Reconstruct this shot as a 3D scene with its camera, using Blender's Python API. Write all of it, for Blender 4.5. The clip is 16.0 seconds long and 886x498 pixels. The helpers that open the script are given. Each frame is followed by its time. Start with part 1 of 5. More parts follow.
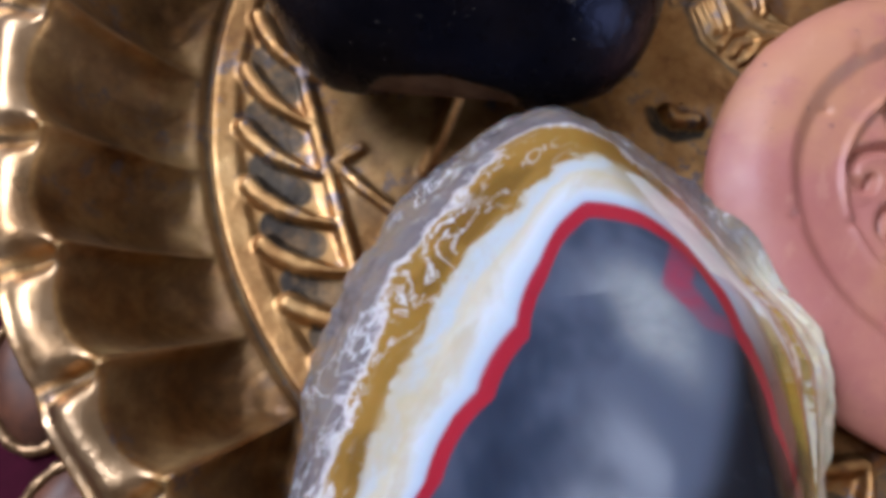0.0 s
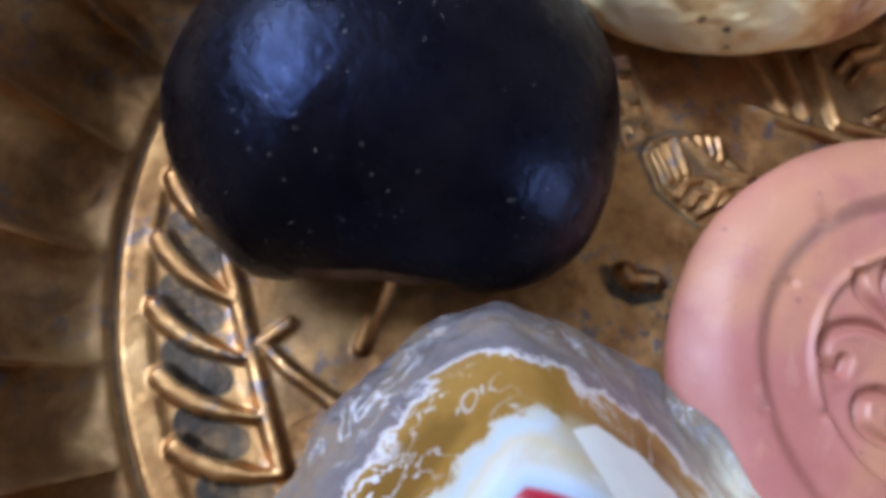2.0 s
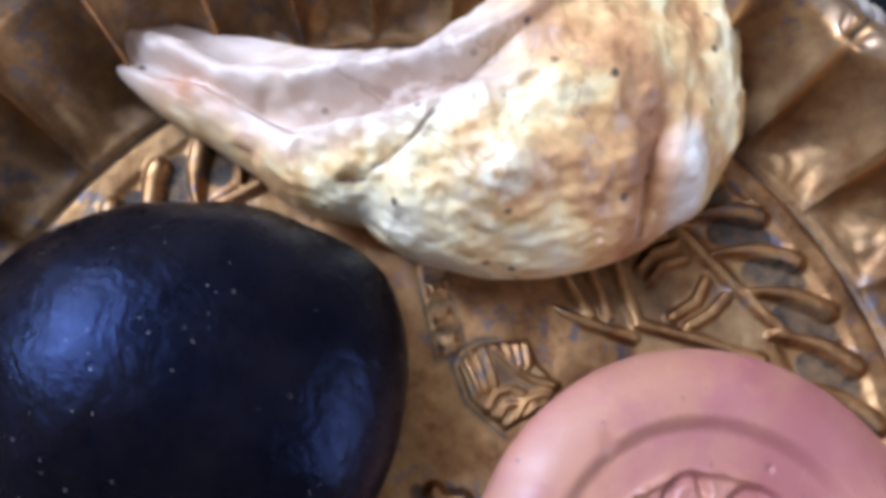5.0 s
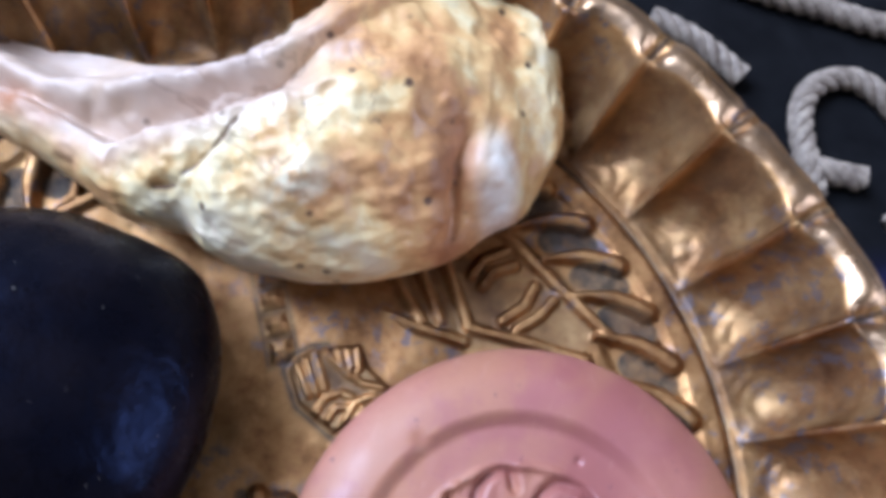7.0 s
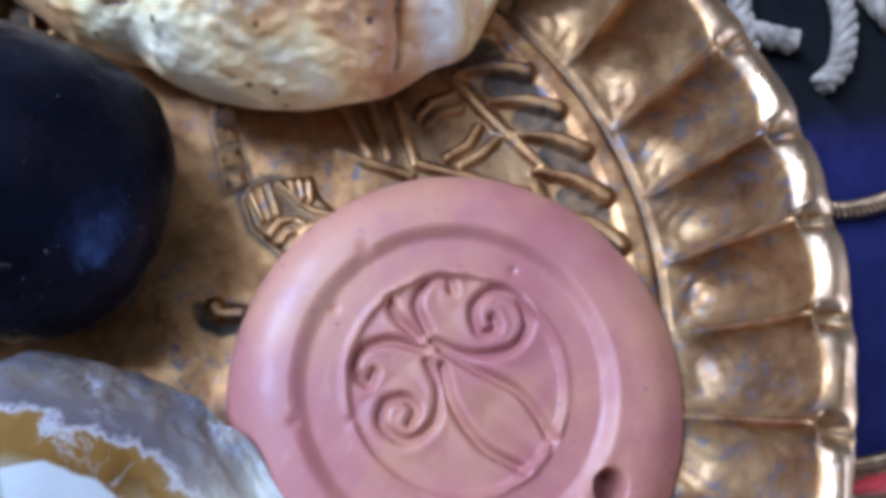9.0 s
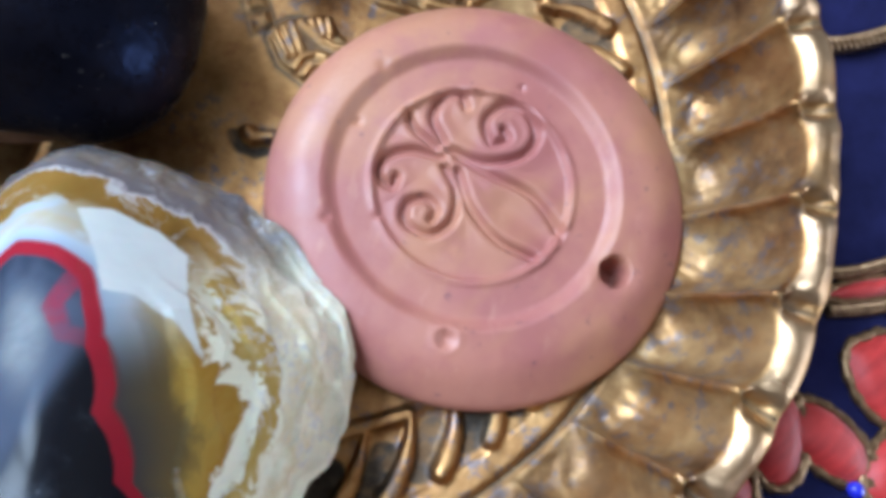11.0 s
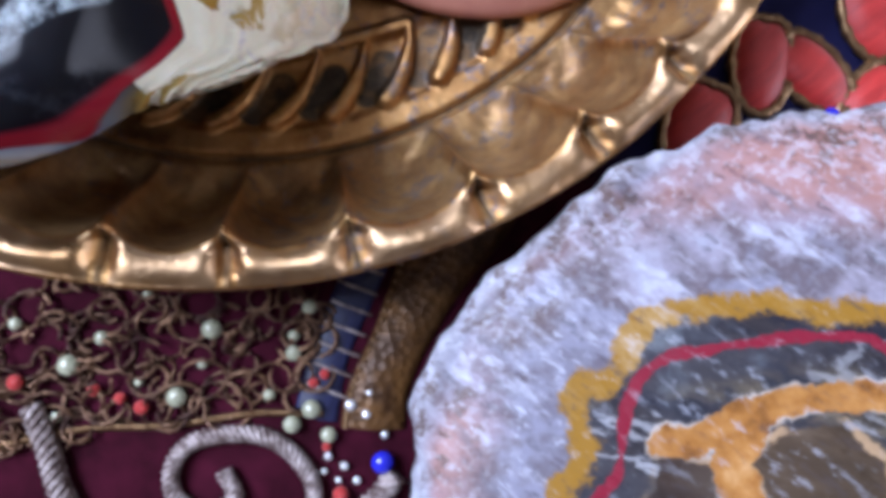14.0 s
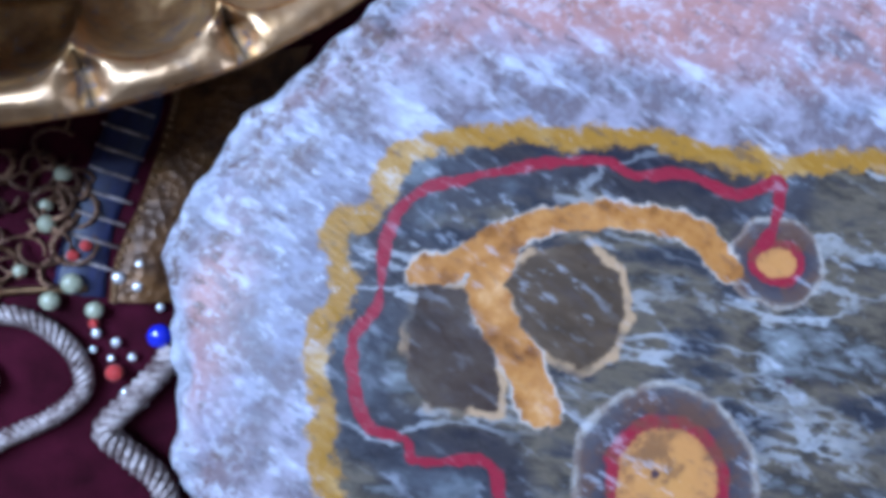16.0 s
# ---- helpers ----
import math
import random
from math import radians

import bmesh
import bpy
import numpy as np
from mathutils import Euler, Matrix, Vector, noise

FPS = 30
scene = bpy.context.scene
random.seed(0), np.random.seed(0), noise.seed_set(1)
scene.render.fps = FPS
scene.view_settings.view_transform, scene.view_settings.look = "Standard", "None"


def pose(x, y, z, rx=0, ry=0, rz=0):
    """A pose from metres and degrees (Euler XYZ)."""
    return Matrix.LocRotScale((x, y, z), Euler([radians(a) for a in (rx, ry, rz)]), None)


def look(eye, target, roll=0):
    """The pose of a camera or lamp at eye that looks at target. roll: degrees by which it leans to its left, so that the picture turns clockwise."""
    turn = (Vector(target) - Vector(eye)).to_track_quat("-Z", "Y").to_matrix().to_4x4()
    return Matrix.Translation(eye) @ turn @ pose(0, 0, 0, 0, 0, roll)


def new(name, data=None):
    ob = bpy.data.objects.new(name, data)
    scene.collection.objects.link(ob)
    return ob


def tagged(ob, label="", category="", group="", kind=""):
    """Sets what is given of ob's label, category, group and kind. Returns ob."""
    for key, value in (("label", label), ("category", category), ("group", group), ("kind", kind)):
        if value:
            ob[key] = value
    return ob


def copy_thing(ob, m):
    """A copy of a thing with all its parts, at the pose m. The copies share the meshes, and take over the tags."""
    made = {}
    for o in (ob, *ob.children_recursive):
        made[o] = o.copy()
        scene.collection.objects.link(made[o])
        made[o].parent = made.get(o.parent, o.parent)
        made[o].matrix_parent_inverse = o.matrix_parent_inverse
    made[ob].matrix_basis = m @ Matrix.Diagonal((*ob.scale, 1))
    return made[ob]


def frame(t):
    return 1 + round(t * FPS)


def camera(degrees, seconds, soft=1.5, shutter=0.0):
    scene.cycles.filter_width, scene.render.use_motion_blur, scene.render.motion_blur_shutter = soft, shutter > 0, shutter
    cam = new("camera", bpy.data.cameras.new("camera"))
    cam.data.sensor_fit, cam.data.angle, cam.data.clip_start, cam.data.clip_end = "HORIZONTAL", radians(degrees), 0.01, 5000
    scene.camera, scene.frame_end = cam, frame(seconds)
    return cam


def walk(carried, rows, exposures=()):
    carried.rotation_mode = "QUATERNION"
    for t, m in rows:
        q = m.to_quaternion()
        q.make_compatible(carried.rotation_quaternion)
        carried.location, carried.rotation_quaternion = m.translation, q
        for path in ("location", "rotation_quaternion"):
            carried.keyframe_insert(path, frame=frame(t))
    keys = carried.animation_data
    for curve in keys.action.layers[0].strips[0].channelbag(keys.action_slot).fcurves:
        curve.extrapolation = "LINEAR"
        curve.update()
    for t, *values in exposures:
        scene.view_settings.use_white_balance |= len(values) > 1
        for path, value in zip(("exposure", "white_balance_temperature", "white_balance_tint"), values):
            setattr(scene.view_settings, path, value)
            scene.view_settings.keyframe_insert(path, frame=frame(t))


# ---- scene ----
# All lengths below are in centimetres; CM brings them to metres. The tray's middle is the origin, its floor z = 0.
CM = 0.01
cam = camera(66.42, 16.0, soft=5.0)
# seconds, eye (cm), turn (degrees)
ROWS = [
    (0.0, -2.689, -3.724, 7.294, 14.90, 0.65, 0.44),
    (0.5, -2.717, -3.322, 7.188, 15.55, 0.72, 0.36),
    (1.0, -2.594, -2.881, 7.041, 16.17, -0.09, -0.17),
    (1.5, -2.469, -2.413, 7.026, 16.68, -0.74, -0.69),
    (2.0, -2.351, -2.004, 7.052, 17.26, -1.39, -1.51),
    (2.5, -2.266, -1.624, 7.147, 17.51, -1.88, -2.17),
    (3.0, -2.194, -1.198, 7.207, 18.54, -3.19, -3.34),
    (3.5, -2.015, -0.884, 7.269, 19.06, -4.47, -4.29),
    (4.0, -1.768, -0.426, 7.590, 19.08, -4.27, -4.70),
    (4.5, -1.331, -0.042, 7.855, 18.02, -3.94, -5.04),
    (5.0, -0.647, 0.254, 8.093, 17.38, -4.36, -5.24),
    (7.5, 1.107, -0.733, 8.417, 21.26, -7.73, -7.46),
    (8.0, 1.239, -1.177, 8.440, 20.36, -8.34, -7.81),
    (8.5, 1.238, -1.655, 8.333, 19.60, -8.16, -7.67),
    (9.0, 1.154, -2.199, 8.369, 18.11, -8.29, -7.65),
    (9.2, 1.205, -2.411, 8.392, 17.58, -8.74, -7.81),
    (11.3, 0.757, -4.310, 8.559, 14.06, -6.65, -9.13),
    (11.5, 0.737, -4.458, 8.589, 13.53, -6.57, -9.17),
    (12.0, 0.584, -4.836, 8.659, 11.00, -5.90, -9.06),
    (12.5, 0.452, -5.367, 8.715, 7.15, -5.78, -8.93),
    (13.0, 0.370, -5.810, 8.623, 3.77, -5.67, -8.89),
    (13.5, 0.298, -6.159, 8.625, 1.45, -5.35, -8.97),
    (14.0, 0.485, -6.563, 8.614, -0.85, -6.37, -9.27),
    (14.5, 0.686, -6.935, 8.483, -2.61, -8.03, -9.57),
    (15.0, 1.002, -7.294, 8.612, -4.07, -11.51, -10.15),
    (15.5, 1.248, -7.439, 8.723, -4.15, -15.27, -10.84),
    (16.0, 1.276, -7.707, 8.688, -5.56, -18.11, -10.90),
]
EXPOSURES = [(0.0, 0.08, 6900, 20), (2.5, 0.3, 5950, 16), (5.0, 0.34, 5700, 21), (7.5, 0.28, 5700, 20), (9.2, 0.36, 5100, 15), (11.3, 0.52, 6300, 7), (12.5, 0.46, 7200, 21), (13.5, 0.42, 6900, 24), (14.5, 0.36, 5850, 16), (16.0, 0.28, 5300, 11)]
walk(cam, [(t, pose(x * CM, y * CM, z * CM, rx, ry, rz)) for t, x, y, z, rx, ry, rz in ROWS], EXPOSURES)

# ---- light: a day-lit room with a near window and one across the room ----
world = bpy.data.worlds.new("sky")
scene.world = world
world.use_nodes = True
wn = world.node_tree.nodes
sky = wn.new("ShaderNodeTexSky")
sky.sky_type, sky.sun_disc, sky.sun_elevation, sky.sun_rotation = "NISHITA", False, radians(35), radians(160)
wn["Background"].inputs["Strength"].default_value = 0.12
world.node_tree.links.new(sky.outputs[0], wn["Background"].inputs["Color"])

TABLE = -0.4 * CM          # top of the table under the cloth
WALL_X, WIN_Y0, WIN_Y1, WIN_Z0, WIN_Z1 = -0.80, 0.12, 1.36, 0.62, 1.62
WIN_MID = (WIN_Y0 + WIN_Y1) / 2


def window_lamp(name, y, power):
    lamp = bpy.data.lights.new(name, "AREA")
    lamp.shape, lamp.size, lamp.size_y, lamp.energy, lamp.color = "RECTANGLE", WIN_MID - WIN_Y0 - 0.1, WIN_Z1 - WIN_Z0 - 0.1, power, (0.66, 0.81, 1.0)
    ob = new(name, lamp)
    mid = (WIN_Z0 + WIN_Z1) / 2
    ob.matrix_world = look((WALL_X - 0.02, y, mid), (0.5, y, mid - 0.5))
    return ob


window_lamp("window_daylight", (WIN_Y0 + WIN_MID) / 2, 38)
window_lamp("window_daylight", (WIN_Y1 + WIN_MID) / 2, 38)
FAR_X, FAR_Y0, FAR_Y1, FAR_Z0, FAR_Z1 = 2.4, -1.7, -0.2, 0.2, 1.4
far_light = bpy.data.lights.new("far_window_daylight", "AREA")
far_light.shape, far_light.size, far_light.size_y, far_light.energy, far_light.color = "RECTANGLE", FAR_Y1 - FAR_Y0 - 0.1, FAR_Z1 - FAR_Z0 - 0.1, 28, (0.78, 0.86, 1.0)
new("far_window_daylight", far_light).matrix_world = look((FAR_X + 0.02, (FAR_Y0 + FAR_Y1) / 2, (FAR_Z0 + FAR_Z1) / 2), (0, (FAR_Y0 + FAR_Y1) / 2, (FAR_Z0 + FAR_Z1) / 2 - 0.3))


# ---- materials ----
class Mat:
    """A node material with a Principled shader and short ways to wire it."""

    def __init__(self, name, rough=0.5, metal=0.0, color=None, **more):
        self.m = bpy.data.materials.new(name)
        self.m.use_nodes = True
        self.t = self.m.node_tree
        self.b = self.t.nodes["Principled BSDF"]
        self.b.inputs["Roughness"].default_value, self.b.inputs["Metallic"].default_value = rough, metal
        if color:
            self.b.inputs["Base Color"].default_value = (*color, 1)
        for k, v in more.items():
            self.b.inputs[k.replace("_", " ")].default_value = v

    def put(self, socket, value):
        if isinstance(value, (int, float)):
            socket.default_value = value
        elif isinstance(value, tuple):
            socket.default_value = (*value, 1) if len(value) == 3 and len(socket.default_value) == 4 else value
        else:
            self.t.links.new(value, socket)

    def coords(self):
        return self.t.nodes.new("ShaderNodeTexCoord").outputs["Object"]

    def noise(self, scale, detail=4.0, rough=0.6, vec=None, distort=0.0):
        n = self.t.nodes.new("ShaderNodeTexNoise")
        self.put(n.inputs["Vector"], vec or self.coords())
        n.inputs["Scale"].default_value, n.inputs["Detail"].default_value = scale, detail
        n.inputs["Roughness"].default_value, n.inputs["Distortion"].default_value = rough, distort
        return n.outputs["Fac"]

    def stretch(self, sx, sy, sz, turn=0.0):
        n = self.t.nodes.new("ShaderNodeMapping")
        self.put(n.inputs["Vector"], self.coords())
        n.vector_type = "TEXTURE"
        n.inputs["Scale"].default_value, n.inputs["Rotation"].default_value = (1 / sx, 1 / sy, 1 / sz), (0, 0, radians(turn))
        return n.outputs[0]

    def cells(self, scale, feature="F1", out="Distance", vec=None):
        n = self.t.nodes.new("ShaderNodeTexVoronoi")
        n.feature = feature
        self.put(n.inputs["Vector"], vec or self.coords())
        n.inputs["Scale"].default_value = scale
        return n.outputs[out]

    def attr(self, name):
        n = self.t.nodes.new("ShaderNodeAttribute")
        n.attribute_name = name
        return n.outputs["Fac"]

    def math(self, op, a, b=0.0):
        n = self.t.nodes.new("ShaderNodeMath")
        n.operation = op
        self.put(n.inputs[0], a)
        self.put(n.inputs[1], b)
        return n.outputs[0]

    def step(self, value, a, b, lo=0.0, hi=1.0):
        """value from a..b brought smoothly to lo..hi"""
        n = self.t.nodes.new("ShaderNodeMapRange")
        n.interpolation_type = "SMOOTHSTEP"
        self.put(n.inputs[0], value)
        for i, v in zip((1, 2, 3, 4), (a, b, lo, hi)):
            n.inputs[i].default_value = v
        return n.outputs[0]

    def mix(self, fac, a, b, kind="MIX"):
        n = self.t.nodes.new("ShaderNodeMix")
        n.data_type, n.blend_type = "RGBA", kind
        self.put(n.inputs[0], fac)
        self.put(n.inputs[6], a)
        self.put(n.inputs[7], b)
        return n.outputs[2]

    def ramp(self, fac, *stops):
        n = self.t.nodes.new("ShaderNodeValToRGB")
        self.put(n.inputs[0], fac)
        e = n.color_ramp.elements
        while len(e) < len(stops):
            e.new(0.5)
        for el, (p, c) in zip(e, stops):
            el.position, el.color = p, (*c, 1)
        return n.outputs[0]

    def cracks(self, scale, width, distort=0.4):
        """Thin wandering lines."""
        n = self.math("ABSOLUTE", self.math("SUBTRACT", self.noise(scale, 5, 0.55, distort=distort), 0.5))
        return self.step(n, width, width * 0.3)

    def color(self, c):
        self.put(self.b.inputs["Base Color"], c)
        return self

    def rough(self, r):
        self.put(self.b.inputs["Roughness"], r)
        return self

    def bump(self, height, strength=0.3, cm=0.02):
        n = self.t.nodes.new("ShaderNodeBump")
        n.inputs["Strength"].default_value, n.inputs["Distance"].default_value = strength, cm * CM
        self.put(n.inputs["Height"], height)
        old = self.b.inputs["Normal"].links
        if old:
            self.t.links.new(old[0].from_socket, n.inputs["Normal"])
        self.t.links.new(n.outputs[0], self.b.inputs["Normal"])
        return self


# ---- mesh helpers ----
def from_arrays(name, verts, faces, mat, parent=None, label="", smooth=True, attrs=None):
    """One mesh object from numpy places (cm) and faces; attrs: named numbers, one a vertex."""
    me = bpy.data.meshes.new(name)
    me.from_pydata((np.asarray(verts, float) * CM).tolist(), [], [list(map(int, f)) for f in faces])
    for key, values in (attrs or {}).items():
        me.attributes.new(key, "FLOAT", "POINT").data.foreach_set("value", np.asarray(values, np.float32).ravel())
    me.polygons.foreach_set("use_smooth", [smooth] * len(me.polygons))
    me.materials.append(mat.m)
    me.update()
    ob = new(name, me)
    if parent:
        ob.parent = parent
    if label:
        ob["label"] = label
    return ob


def in_parts(thing, verts, faces, mat, attrs, kinds, names):
    """Splits one stone into the pieces that the eye tells apart, each a mesh under the thing. kinds: a number for each vertex."""
    verts, kinds = np.asarray(verts), np.asarray(kinds)
    sorted_faces = [[] for _ in names]
    for f in faces:
        sorted_faces[int(np.median(kinds[list(f)]))].append(f)
    for name, label, own in zip([n[0] for n in names], [n[1] for n in names], sorted_faces):
        used = np.unique(np.concatenate([np.asarray(f) for f in own]))
        place = np.zeros(len(verts), int)
        place[used] = np.arange(len(used))
        from_arrays(name, verts[used], [place[list(f)] for f in own], mat, thing, label, attrs={k: np.asarray(a)[used] for k, a in (attrs or {}).items()})
    return thing


def ring_faces(rows, cols, start=0, closed=True):
    """Quads between rows of a grid of vertices, round in the columns."""
    i, j = np.meshgrid(np.arange(rows - 1), np.arange(cols if closed else cols - 1), indexing="ij")
    a, k = start + i * cols + j, start + i * cols + (j + 1) % cols
    return np.stack([a, a + cols, k + cols, k], -1).reshape(-1, 4)


def closed_curve(pairs, angles, width=41):
    """Smooth periodic radius over the angle, from (degrees, radius) pairs; width: how far corners are rounded."""
    a = np.radians([p[0] for p in pairs])
    r = np.array([p[1] for p in pairs], float)
    order = np.argsort(a % (2 * np.pi))
    a, r = (a % (2 * np.pi))[order], r[order]
    a3, r3 = np.r_[a - 2 * np.pi, a, a + 2 * np.pi], np.r_[r, r, r]
    fine = np.linspace(-0.5, 2 * np.pi + 0.5, 1500)
    v = np.interp(fine, a3, r3)
    k = np.hanning(width)
    v = np.convolve(np.pad(v, width // 2, mode="edge"), k / k.sum(), mode="valid")
    return np.interp(np.asarray(angles) % (2 * np.pi), fine, v)


def to_line(x, y, pts):
    """The distance of places (x, y) from a polyline."""
    best = np.full(np.shape(x), 1e9)
    for (ax, ay), (bx, by) in zip(pts[:-1], pts[1:]):
        dx, dy = bx - ax, by - ay
        u = np.clip(((x - ax) * dx + (y - ay) * dy) / (dx * dx + dy * dy + 1e-12), 0, 1)
        best = np.minimum(best, np.hypot(x - ax - u * dx, y - ay - u * dy))
    return best


def wobble(x, y, z, scale, seed=0.0):
    """Fine noise at many places, about -1 to 1."""
    return np.array([noise.noise((a * scale + seed, b * scale - seed, c * scale + 2 * seed)) for a, b, c in zip(np.ravel(x), np.ravel(y), np.ravel(z))]).reshape(np.shape(x))


def smooth01(v, a, b):
    u = np.clip((v - a) / (b - a), 0, 1)
    return u * u * (3 - 2 * u)


def pebble(centre, radius_pairs, top, zmid, bottom, rings=90, segs=160, side=2.4, under=0.85, girdle=None):
    """A closed stone, star-shaped in plan. top(x, y): the height of its upper face; girdle(x, y): of its widest line. Returns places, faces and (ring share, angle)."""
    th = np.linspace(0, 2 * np.pi, segs, endpoint=False)
    rho = closed_curve(radius_pairs, th)
    u = np.linspace(0, 1, rings)[:, None]
    up = u <= 0.72
    k = np.clip(np.where(up, u / 0.72, (1 - u) / 0.28), 0, 1)
    s = np.where(up, 1 - (1 - k) ** 1.5, 1 - (1 - k) ** 1.8) * 0.998 + 0.002
    c = np.clip(1 - s**side, 0, 1) ** (1 / side)
    s = np.where(up, s, s * (1 - (1 - under) * c))
    x, y = centre[0] + s * rho * np.cos(th), centre[1] + s * rho * np.sin(th)
    if girdle:
        zmid = girdle(x, y)
    z = np.where(up, zmid + (top(x, y) - zmid) * c, zmid - (zmid - bottom) * c)
    verts = np.stack([x, y, z + 0 * x], -1).reshape(-1, 3)
    faces = [*ring_faces(rings, segs).tolist(), list(range(segs)), list(range((rings - 1) * segs, rings * segs))[::-1]]
    return verts, faces, (s + 0 * x).ravel(), (th + 0 * x).ravel()


def tube(name, pts, radius, mat, parent=None, label="", sides=6):
    """A round cord along points (cm)."""
    p = np.asarray(pts, float)
    d = np.gradient(p, axis=0)
    d /= np.linalg.norm(d, axis=1)[:, None] + 1e-9
    n1 = np.cross(d, (0, 0, 1.0))
    n1 /= np.linalg.norm(n1, axis=1)[:, None] + 1e-9
    n2 = np.cross(d, n1)
    a = np.linspace(0, 2 * np.pi, sides, endpoint=False)
    r = np.broadcast_to(radius, len(p))[:, None, None]
    v = p[:, None] + r * (np.cos(a)[None, :, None] * n1[:, None] + np.sin(a)[None, :, None] * n2[:, None])
    f = [*ring_faces(len(p), sides).tolist(), list(range(sides)), list(range((len(p) - 1) * sides, len(p) * sides))[::-1]]
    return from_arrays(name, v.reshape(-1, 3), f, mat, parent, label)


def empty(name, x=0.0, y=0.0, z=0.0):
    ob = new(name)
    ob.empty_display_size = 0.01
    return ob


def box(name, x0, x1, y0, y1, z0, z1, mat, parent=None, label=""):
    """A plain block, in metres."""
    v = np.array([(x, y, z) for x in (x0, x1) for y in (y0, y1) for z in (z0, z1)]) / CM
    f = [(0, 1, 3, 2), (4, 6, 7, 5), (0, 4, 5, 1), (2, 3, 7, 6), (0, 2, 6, 4), (1, 5, 7, 3)]
    return from_arrays(name, v, f, mat, parent, label, smooth=False)


# ---- the room that the light falls through ----
plaster = Mat("wall_plaster", 0.9, color=(0.5, 0.44, 0.37))
plaster.color(plaster.ramp(plaster.noise(3, 6), (0.35, (0.36, 0.33, 0.29)), (0.7, (0.44, 0.40, 0.35)))).bump(plaster.noise(60, 3), 0.2, 0.2)
white_paint = Mat("white_paint", 0.5, color=(0.75, 0.74, 0.72))
boards = Mat("floor_boards", 0.55)
boards.color(boards.ramp(boards.noise(4, 6, vec=boards.stretch(1, 12, 1)), (0.3, (0.14, 0.08, 0.045)), (0.7, (0.24, 0.15, 0.085))))
wood = Mat("table_wood", 0.45)
wood.color(wood.ramp(wood.noise(6, 6, vec=wood.stretch(1, 14, 1)), (0.3, (0.10, 0.05, 0.025)), (0.7, (0.19, 0.10, 0.05))))
FLOOR_Z, CEIL_Z, X1, Y0, Y1 = TABLE - 0.76, 1.85, 2.4, -2.6, 2.0
tagged(box("floor", WALL_X, X1, Y0, Y1, FLOOR_Z - 0.1, FLOOR_Z, boards), kind="structure")
tagged(box("ceiling", WALL_X, X1, Y0, Y1, CEIL_Z, CEIL_Z + 0.1, plaster), kind="structure")
tagged(box("wall_south", WALL_X - 0.15, X1 + 0.15, Y0 - 0.15, Y0, FLOOR_Z, CEIL_Z, plaster), kind="structure")
tagged(box("wall_north", WALL_X - 0.15, X1 + 0.15, Y1, Y1 + 0.15, FLOOR_Z, CEIL_Z, plaster), kind="structure")
wall_east = tagged(box("wall_east", X1, X1 + 0.15, Y0, FAR_Y0, FLOOR_Z, CEIL_Z, plaster), kind="structure")
box("wall_panel", X1, X1 + 0.15, FAR_Y1, Y1, FLOOR_Z, CEIL_Z, plaster, wall_east)
box("wall_panel", X1, X1 + 0.15, FAR_Y0, FAR_Y1, FLOOR_Z, FAR_Z0, plaster, wall_east)
box("wall_panel", X1, X1 + 0.15, FAR_Y0, FAR_Y1, FAR_Z1, CEIL_Z, plaster, wall_east)
window_2 = tagged(box("window_2", X1 - 0.01, X1 + 0.06, FAR_Y0, FAR_Y1, FAR_Z0 + 0.002, FAR_Z0 + 0.05, white_paint), kind="structure")
box("window_frame", X1 - 0.01, X1 + 0.06, FAR_Y0, FAR_Y1, FAR_Z1 - 0.05, FAR_Z1 - 0.002, white_paint, window_2)
wall_west = tagged(box("wall_west", WALL_X - 0.15, WALL_X, Y0, WIN_Y0, FLOOR_Z, CEIL_Z, plaster), kind="structure")
box("wall_panel", WALL_X - 0.15, WALL_X, WIN_Y1, Y1, FLOOR_Z, CEIL_Z, plaster, wall_west)
box("wall_panel", WALL_X - 0.15, WALL_X, WIN_Y0, WIN_Y1, FLOOR_Z, WIN_Z0, plaster, wall_west)
box("wall_panel", WALL_X - 0.15, WALL_X, WIN_Y0, WIN_Y1, WIN_Z1, CEIL_Z, plaster, wall_west)
window_1 = tagged(box("window_1", WALL_X - 0.06, WALL_X + 0.01, WIN_MID - 0.05, WIN_MID + 0.05, WIN_Z0, WIN_Z1, white_paint), kind="structure")
for z0, z1 in ((WIN_Z0, WIN_Z0 + 0.05), (WIN_Z1 - 0.05, WIN_Z1)):
    box("window_frame", WALL_X - 0.06, WALL_X + 0.01, WIN_Y0, WIN_MID - 0.052, z0, z1, white_paint, window_1)
    box("window_frame", WALL_X - 0.06, WALL_X + 0.01, WIN_MID + 0.052, WIN_Y1, z0, z1, white_paint, window_1)

table = tagged(empty("table"), "dark stained wooden table under an embroidered cloth", "table")
box("tabletop", -0.6, 0.6, -0.5, 0.45, TABLE - 0.035, TABLE, wood, table)
for x in (-0.54, 0.54):
    for y in (-0.44, 0.39):
        box("leg", x - 0.03, x + 0.03, y - 0.03, y + 0.03, FLOOR_Z, TABLE - 0.035, wood, table)

# ---- the embroidered cloth ----
def cloth_z(x, y):
    return -0.3 + 0.05 * np.sin(x * 0.9 + 1.0) * np.cos(y * 0.8) + 0.45 * np.exp(-(((x + 0.8) / 3.0) ** 2 + ((y + 9.0) / 2.2) ** 2))


